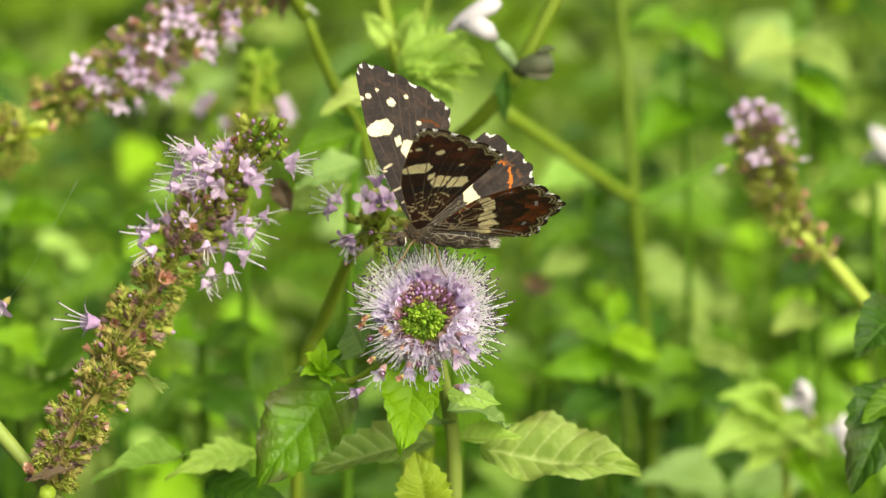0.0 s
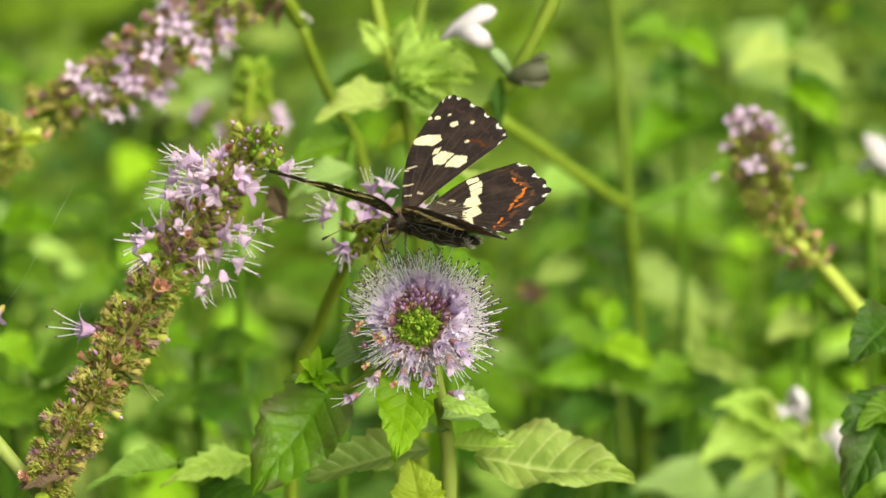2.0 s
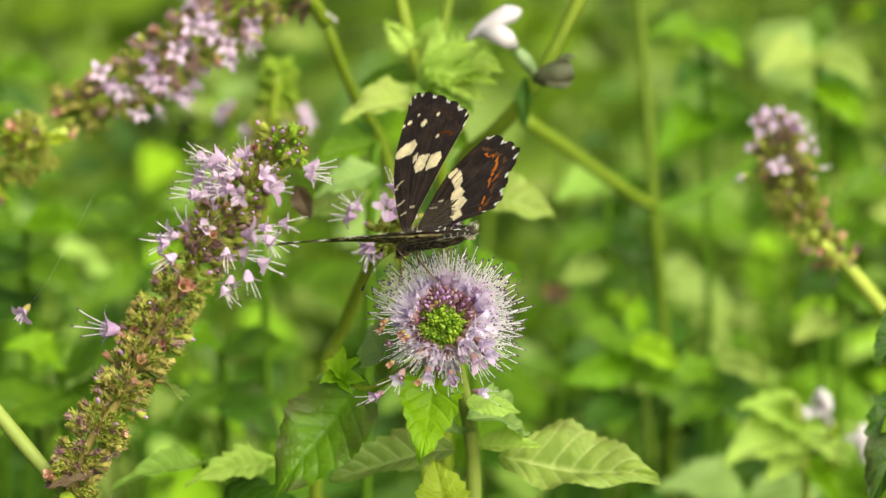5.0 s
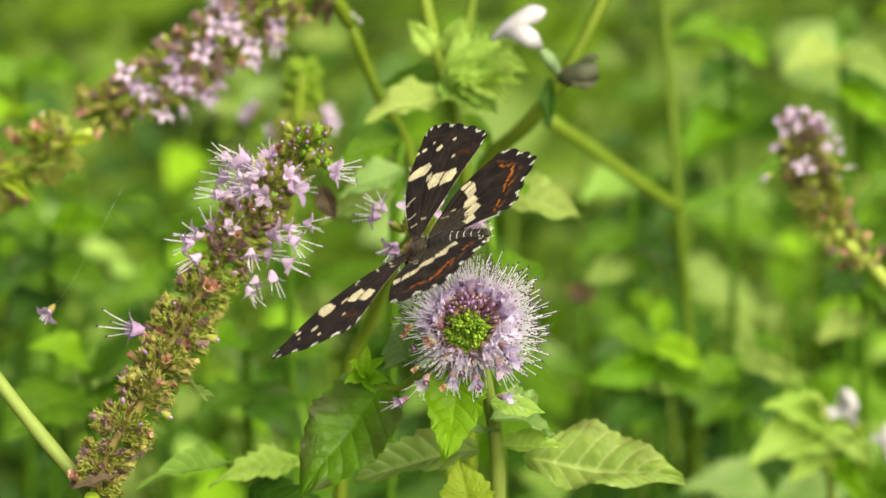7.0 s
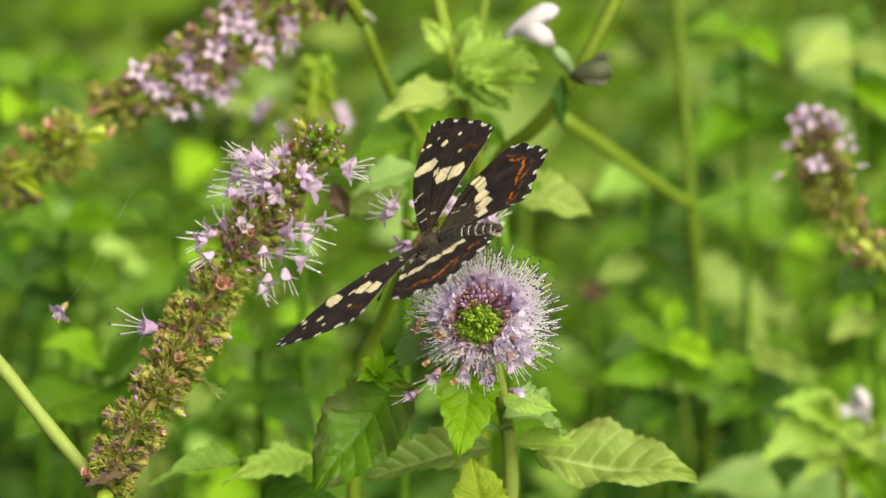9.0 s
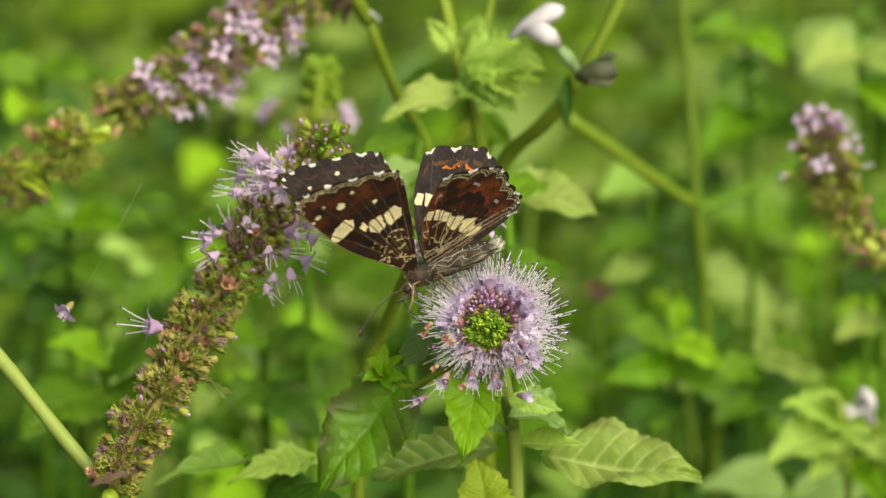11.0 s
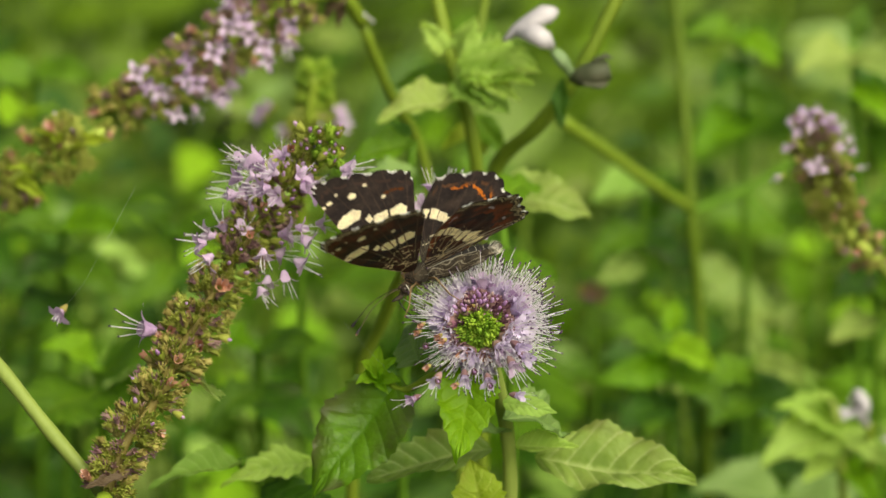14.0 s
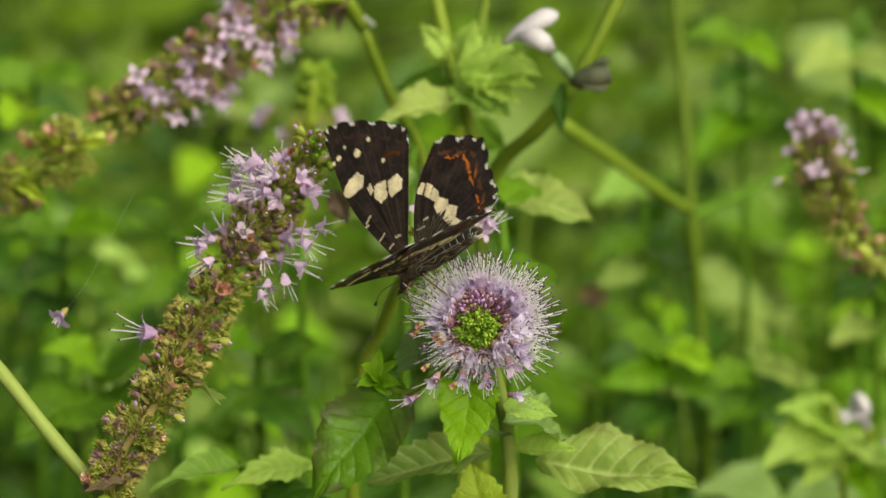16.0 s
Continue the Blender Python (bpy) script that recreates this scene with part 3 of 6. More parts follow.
for k in range(235):
    phi = k * GOLD + rng.uniform(-0.2, 0.2)
    low, high = max(0.0, -math.sin(phi)), max(0.0, math.cos(phi - 1.2))
    theta = 1.0 + 0.02 * low + 0.17 * high + 0.86 * (k / 235) + rng.uniform(-0.14, 0.14)
    a = Vector((math.cos(phi) * 1.6, math.sin(phi) * 1.6, theta))
    thin = noise.noise(a * 1.3 + Vector((3.1, 0, 0)))
    low_left = math.cos(phi - 3.6) > 0.55
    below = math.sin(phi) < -0.8
    gone = rng.random()
    if low_left and gone < 0.45 or below and gone < 0.35 or thin < -0.22:
        pool, nm = (FLORETS_DRY, "floret") if rng.random() < 0.18 else (CALYX_PURPLE, "calyx")
    elif gone < 0.06:
        pool, nm = BUD_PURPLE, "bud"
    else:
        pool, nm = FLORETS_HEAD, "floret"
    head_piece(nm, pool[rng.randrange(len(pool))], theta, phi, rng.uniform(0.8, 1.06), rng.uniform(0.7, 1.12) * (1 - 0.24 * low), rng.uniform(0.0, 0.45), rng.random() * 6)
for k in range(26):
    phi = 0.1 + 2.9 * k / 26 + rng.uniform(-0.08, 0.08)
    head_piece("floret", FLORETS_HEAD[k % 8], 1.2 + 0.1 * (k % 3) + rng.uniform(-0.05, 0.05), phi, rng.uniform(0.92, 1.02), rng.uniform(0.75, 0.95), rng.uniform(0.2, 0.6), rng.random() * 6)
# a tuft that leans out low on one side
for k in range(16):
    phi = -0.75 + rng.uniform(-0.28, 0.28)
    head_piece("floret", FLORETS_HEAD[k % 8], rng.uniform(0.92, 1.25), phi, rng.uniform(0.98, 1.08), rng.uniform(0.75, 1.0), rng.uniform(-0.1, 0.3), rng.random() * 6)
# a few that have slipped down and hang, and browned ones among them
for k, (u, v, wx, wy, wz, size) in enumerate([(744, 700, -0.6, -0.3, 0.5, 0.6), (902, 698, 0.7, -0.1, 0.5, 0.6), (905, 605, 0.6, -0.4, 0.7, 0.8), (915, 622, 0.6, -0.4, 0.6, 0.8), (900, 632, 0.3, -0.6, 0.7, 0.8), (780, 660, -0.4, -0.6, 0.7, 0.7), (822, 655, 0.0, -0.7, 0.7, 0.7), (862, 662, 0.1, -0.6, 0.8, 0.7)]):
    floret_at(flower_head, u, v, 0.344, (wx, wy, wz), FLORETS_HEAD, size, k)
for k, (u, v) in enumerate([(752, 610), (866, 680), (774, 672), (838, 655)]):
    floret_at(flower_head, u, v, 0.3425, (0.1, -0.2, 1), BUD_PURPLE, 0.6, k, "bud")
for k, (u, v) in enumerate([(745, 585), (790, 600), (762, 646), (812, 678), (782, 592), (840, 540), (752, 572)]):
    floret_at(flower_head, u, v, 0.3425, (-0.5, -0.3, 0.8), FLORETS_DRY, 0.42, k)

# stem, leaves and side shoots of that plant
stem(mint, [at(905, 1500, 0.40), at(903, 900, 0.378), at(900, 790, 0.374), at(885, 700, 0.368), at(862, 610, 0.362)], (0.0015, 0.001), "stem_straw")
F = TOWARDS
leaf(mint, at(712, 672, 0.366), at(545, 862, 0.36), F * 0.8 + UP * 0.45 - RIGHT * 0.1, "leaf_glossy", 1, 1.15, "dark green leaf with browned edges", droop=0.2, bite=0.045, bulge=0.045)
leaf(mint, at(838, 640, 0.355), at(812, 797, 0.345), F + UP * 0.3, "leaf_fresh", 2, 0.86, "bright green young leaf", droop=0.16, bulge=0.03)
leaf(mint, at(950, 818, 0.384), at(1230, 842, 0.376), F * 0.8 + UP * 0.7, "leaf_pale", 3, 0.78, "pale green ribbed leaf", droop=0.06, bulge=0.08, bite=0.045, teeth=14, width=0.62, round_tip=0.95)
leaf(mint, at(870, 800, 0.38), at(650, 815, 0.378), F * 0.6 + UP * 0.6, "leaf_pale", 4, 0.85, "dull grey-green leaf")
leaf(mint, at(890, 712, 0.362), at(985, 728, 0.36), F + UP * 0.6, "leaf_mint", 5, 0.8)
leaf(mint, at(890, 740, 0.366), at(1032, 742, 0.378), F + UP * 0.6, "leaf_grey", 6, 0.8)
leaf(mint, at(915, 792, 0.374), at(1022, 786, 0.37), F + UP * 0.7, "leaf_lime", 7, 0.6)
leaf(mint, at(862, 960, 0.37), at(838, 832, 0.366), F + UP * 0.2, "leaf_yellow", 8, 1.1, "small yellow-green leaf", width=0.62, round_tip=1.2)
leaf(mint, at(905, 765, 0.37), at(830, 760, 0.366), F * 0.3 + UP, "leaf_grey", 9, 0.8)
stem(mint, [at(860, 615, 0.362), at(780, 655, 0.36), at(720, 690, 0.364), at(690, 680, 0.3655)], 0.0005, "stem_green", name="petiole")
for k, (x, y, s) in enumerate([(640, 640, 1.0), (690, 632, 0.8), (665, 622, 0.7), (700, 668, 0.9), (632, 676, 0.8), (680, 690, 0.6)]):
    leaf(mint, at(668, 670, 0.366), at(x, y, 0.363), F + UP * (0.9 - 0.1 * k) - RIGHT * 0.08 * k, "leaf_bright", 60 + k, 1.2 * s)
leaf(mint, at(740, 640, 0.362), at(700, 560, 0.372), F * 0.8 - RIGHT * 0.4, "leaf_grey", 10, 1.1)

# ---- the nodding spike beside it ----
mint_b = thing("mint_plant", at(130, 1500, 0.37), "mint plant with a long nodding lilac spike going to seed", "plant", "mint plants")
LEFT_LINE = [at(185, 882, 0.356), at(222, 785, 0.357), at(275, 710, 0.36), at(318, 625, 0.364), at(362, 545, 0.367), at(410, 465, 0.37), at(465, 385, 0.373), at(520, 305, 0.376), at(560, 236, 0.378)]
BROWN = (0, 0.2, 1.4, 3.2, 5, 0.15)
WH = [(0.035, 0.0033, 0.025, BROWN, 60), (0.085, 0.0036, 0.031, BROWN, 110), (0.165, 0.0042, 0.031, BROWN, 153), (0.265, 0.0038, 0.031, BROWN, 131), (0.355, 0.0040, 0.031, BROWN, 137), (0.455, 0.0042, 0.045, (0, 0.1, 1.2, 4, 4, 0.15), 175), (0.56, 0.0038, 0.038, (0, 0.3, 0.8, 4, 2, 0.2), 135),
      (0.67, 0.004, 0.047, (0.1, 0.5, 3, 3, 0.6, 0.15), 150), (0.77, 0.0037, 0.047, (0.14, 0.6, 3.5, 3, 0.2, 0.15), 143), (0.87, 0.0034, 0.045, (0.16, 0.8, 3, 3, 0, 0.15), 125), (0.95, 0.0024, 0.04, (0, 1.2, 0.6, 5, 0, 0), 68)]
left_spike = spike(mint_b, LEFT_LINE, None, WH, 5, None, stem_mat="calyx_brown", stem_r=0.0006, size=1.0, cup=0.74)
OUT = [(452, 300, 0.368, (-0.7, 0.4, 0.5)), (478, 305, 0.366, (-0.4, 0.4, 0.8)), (505, 290, 0.366, (0, 0.5, 0.8)), (470, 340, 0.366, (-0.6, 0, 0.8)), (440, 318, 0.369, (-0.9, 0.2, 0.3)), (498, 345, 0.365, (0, -0.2, 1)), (390, 420, 0.368, (-0.6, 0.2, 0.7)), (550, 395, 0.37, (0.9, -0.1, 0.4)), (475, 480, 0.368, (0.2, -0.8, 0.5)), (475, 288, 0.364, (-0.9, 0.5, 0.2)), (462, 318, 0.364, (-0.9, 0.3, 0.3)), (500, 312, 0.362, (-0.4, 0.3, 0.9)), (488, 330, 0.362, (-0.8, -0.1, 0.6)), (520, 318, 0.362, (0.2, 0.2, 1))]
OUT_LOW = [(592, 300, 0.366, (1, 0.1, 0.1)), (596, 308, 0.366, (1, -0.25, 0.2)), (515, 400, 0.363, (0.8, -0.3, 0.5)), (525, 412, 0.364, (0.7, -0.7, 0.3)), (465, 432, 0.362, (0.3, -0.7, 0.6)),
       (500, 470, 0.365, (0.4, -0.8, 0.2)), (512, 455, 0.365, (0.8, -0.5, 0.2)), (455, 500, 0.365, (0.6, -0.8, 0.1)), (375, 428, 0.364, (-0.8, -0.2, 0.5)), (385, 445, 0.364, (-0.5, -0.5, 0.5)), (440, 290, 0.366, (-0.8, 0.5, 0)), (430, 345, 0.365, (-1, 0.1, 0.2))]
for k, (u, v, d, way) in enumerate(OUT + OUT_LOW):
    way = (way[0] + (-0.25 if u < 510 else 0.25), way[1] + 0.1 * math.sin(k * 4), way[2] * 0.45)
    floret_at(left_spike, u, v, d, way, FLORETS_LONG, 0.76 + 0.1 * math.sin(k * 2.3), k)
floret_at(left_spike, 292, 588, 0.364, (-1, 0.15, 0.1), FLORETS_LONG, 1.2, 2)
floret_at(left_spike, 385, 512, 0.363, (0.3, 0.2, 1), FLORETS_DRY, 1.0, 1)
for k, (u, v, w) in enumerate([(512, 268, 0), (350, 620, 1), (300, 588, 2), (350, 612, 0), (440, 420, 1), (400, 512, 2)]):
    floret_at(left_spike, u, v, 0.363, (0.2, 0.2, 1), FLORETS_DRY, 0.6, w)
for k, (u, v) in enumerate([(330, 535), (410, 405), (426, 440), (512, 375), (556, 300), (542, 262), (605, 262), (470, 370), (590, 268), (520, 250)]):
    floret_at(left_spike, u, v, 0.363, (0.1, -0.1, 1), BUD_LILAC, 0.75, k, "bud")
leaf(mint_b, at(548, 262, 0.379), at(560, 222, 0.379), F - RIGHT * 0.5, "leaf_bright", 11, 0.7)
for k in range(46):
    u, v = 548 + 52 * rng.random(), 232 + 70 * rng.random()
    floret_at(left_spike, u, v, 0.371 + 0.003 * rng.random(), (rng.uniform(-0.5, 0.8), rng.uniform(0.1, 0.9), rng.uniform(0.2, 1)), BUD_GREEN + LUMPS if k % 3 else BUD_LILAC, rng.uniform(0.6, 0.9), k, "bud")
leaf(mint_b, at(330, 650, 0.362), at(338, 700, 0.379), F, "leaf_pale", 12, 0.9)
leaf(mint_b, at(592, 330, 0.402), at(612, 392, 0.402), F - RIGHT * 0.5, "leaf_brown", 13, 1.1, "withered purplish-brown leaf")
stem(mint_b, [at(130, 1500, 0.37), at(170, 960, 0.356), at(185, 882, 0.352)], 0.0011, "stem_green")
leaf(mint_b, at(225, 845, 0.354), at(150, 858, 0.35), F + UP, "leaf_brown", 14, 0.5)

stalk = thing("plant_stalk", at(230, 1500, 0.37), "smooth light green bare plant stalk, slanting", "plant stalk")
stem(stalk, [at(-160, 480, 0.372), at(-20, 628, 0.366), at(90, 765, 0.362), at(178, 868, 0.36), at(222, 922, 0.36), at(300, 1018, 0.362), at(420, 1200, 0.37), at(480, 1500, 0.39)], 0.00098, "stem_straw")

floret_hung = tagged(new("hanging_floret", floret_mesh(77, "petal", "calyx_brown", reach=0.0024, spread=1.2)), "pink shed mint floret caught on a spider thread", "floret")
floret_hung.matrix_world = turn_to(at(118, 540, 0.362), TOWARDS * 0.6 - UP * 0.6 - RIGHT * 0.4, 0.4, 0.72)
silk = Shape()
silk.tube([at(118, 540, 0.362), at(150, 500, 0.36), at(240, 330, 0.358)], 0.000007, "silk", 4)
tagged(new("spider_thread", silk.mesh("spider_thread")), "fine white spider thread between the plants", "spider thread")
silk = Shape()
silk.tube([at(600, 560, 0.356), at(640, 608, 0.356), at(690, 660, 0.356)], 0.000007, "silk", 4)
tagged(new("spider_thread", silk.mesh("spider_thread")), "fine white spider thread between the plants", "spider thread")


# ---- spikes behind ----
mint_c = thing("mint_plant", at(900, 1500, 0.4876), "mint plant with a long drooping lilac spike", "plant", "mint plants")
C_LINE = [at(640, 40, 0.4542), at(600, -10, 0.4476), at(520, 5, 0.4453), at(430, 60, 0.4431), at(330, 120, 0.4431), at(240, 180, 0.4431), at(165, 205, 0.4453)]
OPEN = (0.3, 0.7, 3, 2, 1.0, 0.25)
C_WH = [(0.3, 0.00488, 0.06, (0.1, 0.3, 2, 1, 4, 0.3), 80), (0.42, 0.00549, 0.07, OPEN, 110), (0.55, 0.00525, 0.07, OPEN, 110), (0.68, 0.00525, 0.07, OPEN, 100), (0.8, 0.00488, 0.06, (0.1, 0.5, 1, 2, 3, 0.3), 90), (0.93, 0.00439, 0.06, (0, 0.1, 0.5, 3, 4, 0.3), 80)]
c_spike = spike(mint_c, C_LINE, None, C_WH, 8, None, size=0.98)
for k, (u, v) in enumerate([(432, 38), (465, 80), (478, 100), (330, 125), (262, 140), (288, 158), (350, 150), (375, 95), (340, 100), (395, 160), (310, 190), (520, 40), (405, 50), (240, 130)]):
    floret_at(c_spike, u, v, 0.4354, (0.2 * math.sin(k * 2.1), -0.3 + 0.3 * math.cos(k), 0.9), FLORETS_FAR, 0.78, k)
stem(mint_c, [at(640, 40, 0.4542), at(690, 165, 0.4630), at(752, 290, 0.4740), at(900, 1500, 0.4876)], (0.0009, 0.0013), "stem_green")
leaf(mint_c, at(618, -12, 0.4472), at(562, 40, 0.4493), F * 0.6 + UP * 0.5, "leaf_brown", 15, 0.6, "dark withered leaf")
leaf(mint_c, at(612, -10, 0.4472), at(592, 52, 0.4493), F * 0.6 - RIGHT * 0.5, "leaf_brown", 16, 0.6)
leaf(mint_c, at(600, 10, 0.4520), at(665, 25, 0.4520), F * 0.6 + UP, "petal_white", 16, 0.4)

mint_d = thing("mint_plant", at(-80, 1500, 0.5), "mint plant with spent brownish-green whorls", "plant", "mint plants")
D_LINE = [at(-60, 350, 0.4452), at(30, 318, 0.4367), at(110, 262, 0.4325), at(185, 232, 0.4325)]
spike(mint_d, D_LINE, None, [(0.38, 0.0045, 0.09, (0, 0.1, 0.2, 5, 2, 0.15), 130), (0.75, 0.005, 0.12, (0, 0.2, 0.2, 5, 2, 0.2), 160)], 9, None, size=0.98, stem_mat="stem_light")
stem(mint_d, [at(-60, 350, 0.4452), at(-90, 700, 0.477), at(-80, 1500, 0.5)], 0.0013)
for a, b in (((120, 262), (185, 240)), ((60, 310), (20, 290)), ((110, 262), (75, 225)), ((30, 320), (75, 345))):
    leaf(mint_d, at(*a, 0.4325), at(*b, 0.4261), F + UP * 0.5, "leaf_yellow", 17, 0.5)

mint_e = thing("mint_plant", at(560, 1600, 0.5564), "mint plant with a young green-tipped flower spike", "plant", "mint plants")
E_LINE = [at(530, 420, 0.5029), at(535, 320, 0.4976), at(545, 240, 0.4943), at(556, 135, 0.4922)]
e_spike = spike(mint_e, E_LINE, None, [(0.55, 0.004, 0.08, (0.2, 0.6, 0.5, 5, 0.6, 0.1), 60), (0.68, 0.004, 0.08, (0.2, 0.5, 0.3, 6, 0, 0), 60)], 12, None, size=0.98)
for k, (u, v) in enumerate([(482, 200), (474, 208), (588, 215), (592, 225), (520, 235), (585, 200), (490, 190), (540, 232)]):
    floret_at(e_spike, u, v, 0.505, (-0.8 if u < 530 else 0.7, 0.1, 0.6), FLORETS_FAR, 0.8, k)
stem(mint_e, [at(530, 420, 0.5029), at(540, 800, 0.5243), at(560, 1600, 0.5564)], 0.0009, "stem_shade")
er = random.Random(2)
for k in range(100):
    u = k / 100
    a = k * 2.4
    r = (15 if u > 0.25 else 20) * min(1, math.sqrt(max(0.02, (1 - u) * 3)))
    part("bud", LUMPS[k % 4] if k % 2 else BUD_GREEN[k % 3], e_spike, turn_to(at(556 + r * math.cos(a), 196 - 78 * u, 0.505 - 0.004 * math.sin(a)), RIGHT * math.cos(a) + UP * 0.8 + F * (0.4 + 0.6 * math.sin(a)), a, er.uniform(0.9, 1.3)))

mint_f = thing("mint_plant", at(650, 1500, 0.42), "mint plant with a small pale lilac whorl on a thick stem", "plant", "mint plants")
stem(mint_f, [at(590, 1500, 0.46), at(634, 680, 0.418), at(672, 580, 0.41), at(725, 460, 0.395), at(790, 372, 0.38)], (0.0014, 0.0009), "stem_green")
f_axis = spike(mint_f, [at(745, 440, 0.38), at(790, 372, 0.376)], None, [(0.5, 0.003, 0.4, (0, 2, 0.2, 5, 0, 0), 40)], 14, None, size=1.0)
for k, (u, v, way) in enumerate([(705, 385, (-1, 0.1, 0.2)), (712, 380, (-0.7, 0.6, 0.2)), (730, 425, (-0.6, -0.6, 0.4)), (725, 430, (-0.2, -0.8, 0.4)), (768, 355, (-0.1, 1, 0.3)), (785, 350, (0.4, 0.9, 0.3)), (770, 380, (0, 0.2, 1)), (782, 375, (0.3, 0.3, 1)), (752, 372, (-0.3, 0.3, 1)), (843, 398, (0.5, 0.8, 0.3)), (850, 405, (0.9, 0.6, 0.2)), (838, 412, (0.6, 0.4, 0.5))]):
    floret_at(f_axis, u, v, 0.3735, way, FLORETS_LONG, 0.78, k)

mint_g = thing("mint_plant", at(1900, 1500, 0.5), "mint plant with a short upright pink-topped spike", "plant", "mint plants")
G_LINE = [at(1640, 560, 0.4687), at(1568, 475, 0.4656), at(1508, 420, 0.4635), at(1470, 350, 0.4625), at(1448, 285, 0.4625), at(1436, 210, 0.4635)]
g_spike = spike(mint_g, G_LINE, None, [(0.35, 0.003, 0.06, (0, 0, 2, 1, 2, 1), 22), (0.5, 0.0035, 0.05, (0, 0.1, 1, 5, 1.5, 0.2), 45), (0.62, 0.0038, 0.06, (0, 0.2, 0.6, 6, 1, 0.2), 110), (0.74, 0.0045, 0.06, (0.05, 0.4, 1, 6, 0.6, 0.1), 130), (0.85, 0.0036, 0.06, (0.1, 0.6, 3, 4, 0.2, 0), 110), (0.95, 0.0025, 0.05, (0.3, 2, 4, 1, 0, 0), 70)], 17, None, stem_mat="stem_light", size=0.98)
for k, (u, v, way) in enumerate([(1405, 210, (-0.6, 0.5, 0.5)), (1420, 200, (-0.1, 0.8, 0.5)), (1440, 195, (0.2, 0.8, 0.5)), (1450, 210, (0.3, 0.5, 0.8)), (1430, 215, (0, 0.3, 1)), (1410, 225, (-0.3, 0.2, 1)), (1395, 250, (-0.6, 0.1, 0.8)), (1485, 240, (0.8, 0.4, 0.4)), (1490, 255, (0.8, 0.1, 0.5)), (1475, 250, (0.5, 0.2, 0.9)), (1505, 285, (1, 0.1, 0.2)), (1385, 295, (-0.9, -0.4, 0.2)), (1462, 205, (0.4, 0.6, 0.6))]):
    floret_at(g_spike, u + 4, v + 14, 0.4563, way, FLORETS_FAR, 0.46, k)
stem(mint_g, [at(1640, 560, 0.4687), at(1750, 720, 0.4841), at(1900, 1500, 0.5)], 0.0013, "stem_light")

# ---- nettle-leaved plant with white flowers ----
nettle = thing("dead_nettle", at(860, 1600, 0.5), "dead-nettle with pale toothed leaves and a white lipped flower", "plant")
stem(nettle, [at(750, -120, 0.4437), at(778, 20, 0.4386), at(808, 140, 0.4386), at(838, 250, 0.4406), at(850, 420, 0.4488), at(860, 1600, 0.5)], (0.001, 0.0014), "stem_dim")
stem(nettle, [at(1150, -120, 0.4335), at(1090, 0, 0.4335), at(1040, 100, 0.4345), at(1003, 160, 0.4366), at(950, 225, 0.4406), at(880, 292, 0.4488), at(848, 420, 0.4539)], (0.001, 0.0013), "stem_dim")
stem(nettle, [at(870, -80, 0.459), at(852, 40, 0.459), at(835, 95, 0.4539), at(812, 140, 0.4406)], 0.0008, "stem_dim")
for k, (u, v, d) in enumerate([(888, 70, 0.431), (926, 82, 0.427), (946, 112, 0.424), (944, 144, 0.424), (918, 170, 0.426), (874, 182, 0.428)]):
    leaf(nettle, at(812, 128, 0.432), at(u, v, d), F + UP * (0.9 - 0.12 * k) + RIGHT * 0.25, "leaf_lime" if k != 5 else "leaf_mint", 21 + 100 * k, 0.9, "yellow-green crinkled lobe of a toothed leaf", teeth=6, bite=0.16, bulge=0.12, droop=0.05 + 0.05 * (k % 3), fold=0.3, width=0.4)
leaf(nettle, at(806, 138, 0.436), at(942, 104, 0.43), F + UP * 0.7, "leaf_lime", 61, 1.0, "broad yellow-green leaf with deep round teeth", teeth=8, bite=0.15, bulge=0.1, fold=0.25, droop=0.12, width=0.8)
leaf(nettle, at(808, 146, 0.436), at(900, 190, 0.43), F + UP * 0.8, "leaf_mint", 62, 1.0, "broad green leaf with round teeth", teeth=8, bite=0.13, bulge=0.1, fold=0.25, droop=0.12, width=0.75)
leaf(nettle, at(790, 96, 0.438), at(748, 38, 0.434), F * 0.8 + UP * 0.3, "leaf_lime", 23, 0.7, teeth=8, bite=0.16, bulge=0.14, width=0.75)
leaf(nettle, at(812, 92, 0.438), at(838, 38, 0.434), F, "leaf_lime", 34, 1.1, teeth=7, bite=0.16, bulge=0.14)
leaf(nettle, at(810, 172, 0.434), at(670, 200, 0.427), F * 0.7 + UP * 0.7, "leaf_pale", 25, 0.95, "pale oval leaf with a browned tip", width=0.5, bite=0.03)
leaf(nettle, at(800, 140, 0.442), at(690, 138, 0.446), F * 0.7 + UP * 0.5, "leaf_mid", 26, 1.0)
leaf(nettle, at(838, 215, 0.445), at(782, 262, 0.444), F, "leaf_yellow", 27, 0.7)
leaf(nettle, at(840, 205, 0.45), at(895, 268, 0.45), F, "leaf_mid", 28, 1.0)
leaf(nettle, at(850, 200, 0.452), at(858, 275, 0.452), F, "leaf_yellow", 35, 0.8)
leaf(nettle, at(994, 138, 0.434), at(986, 228, 0.43), F - RIGHT * 0.6, "leaf_dark", 29, 0.55, "dark crumpled calyx leaf")


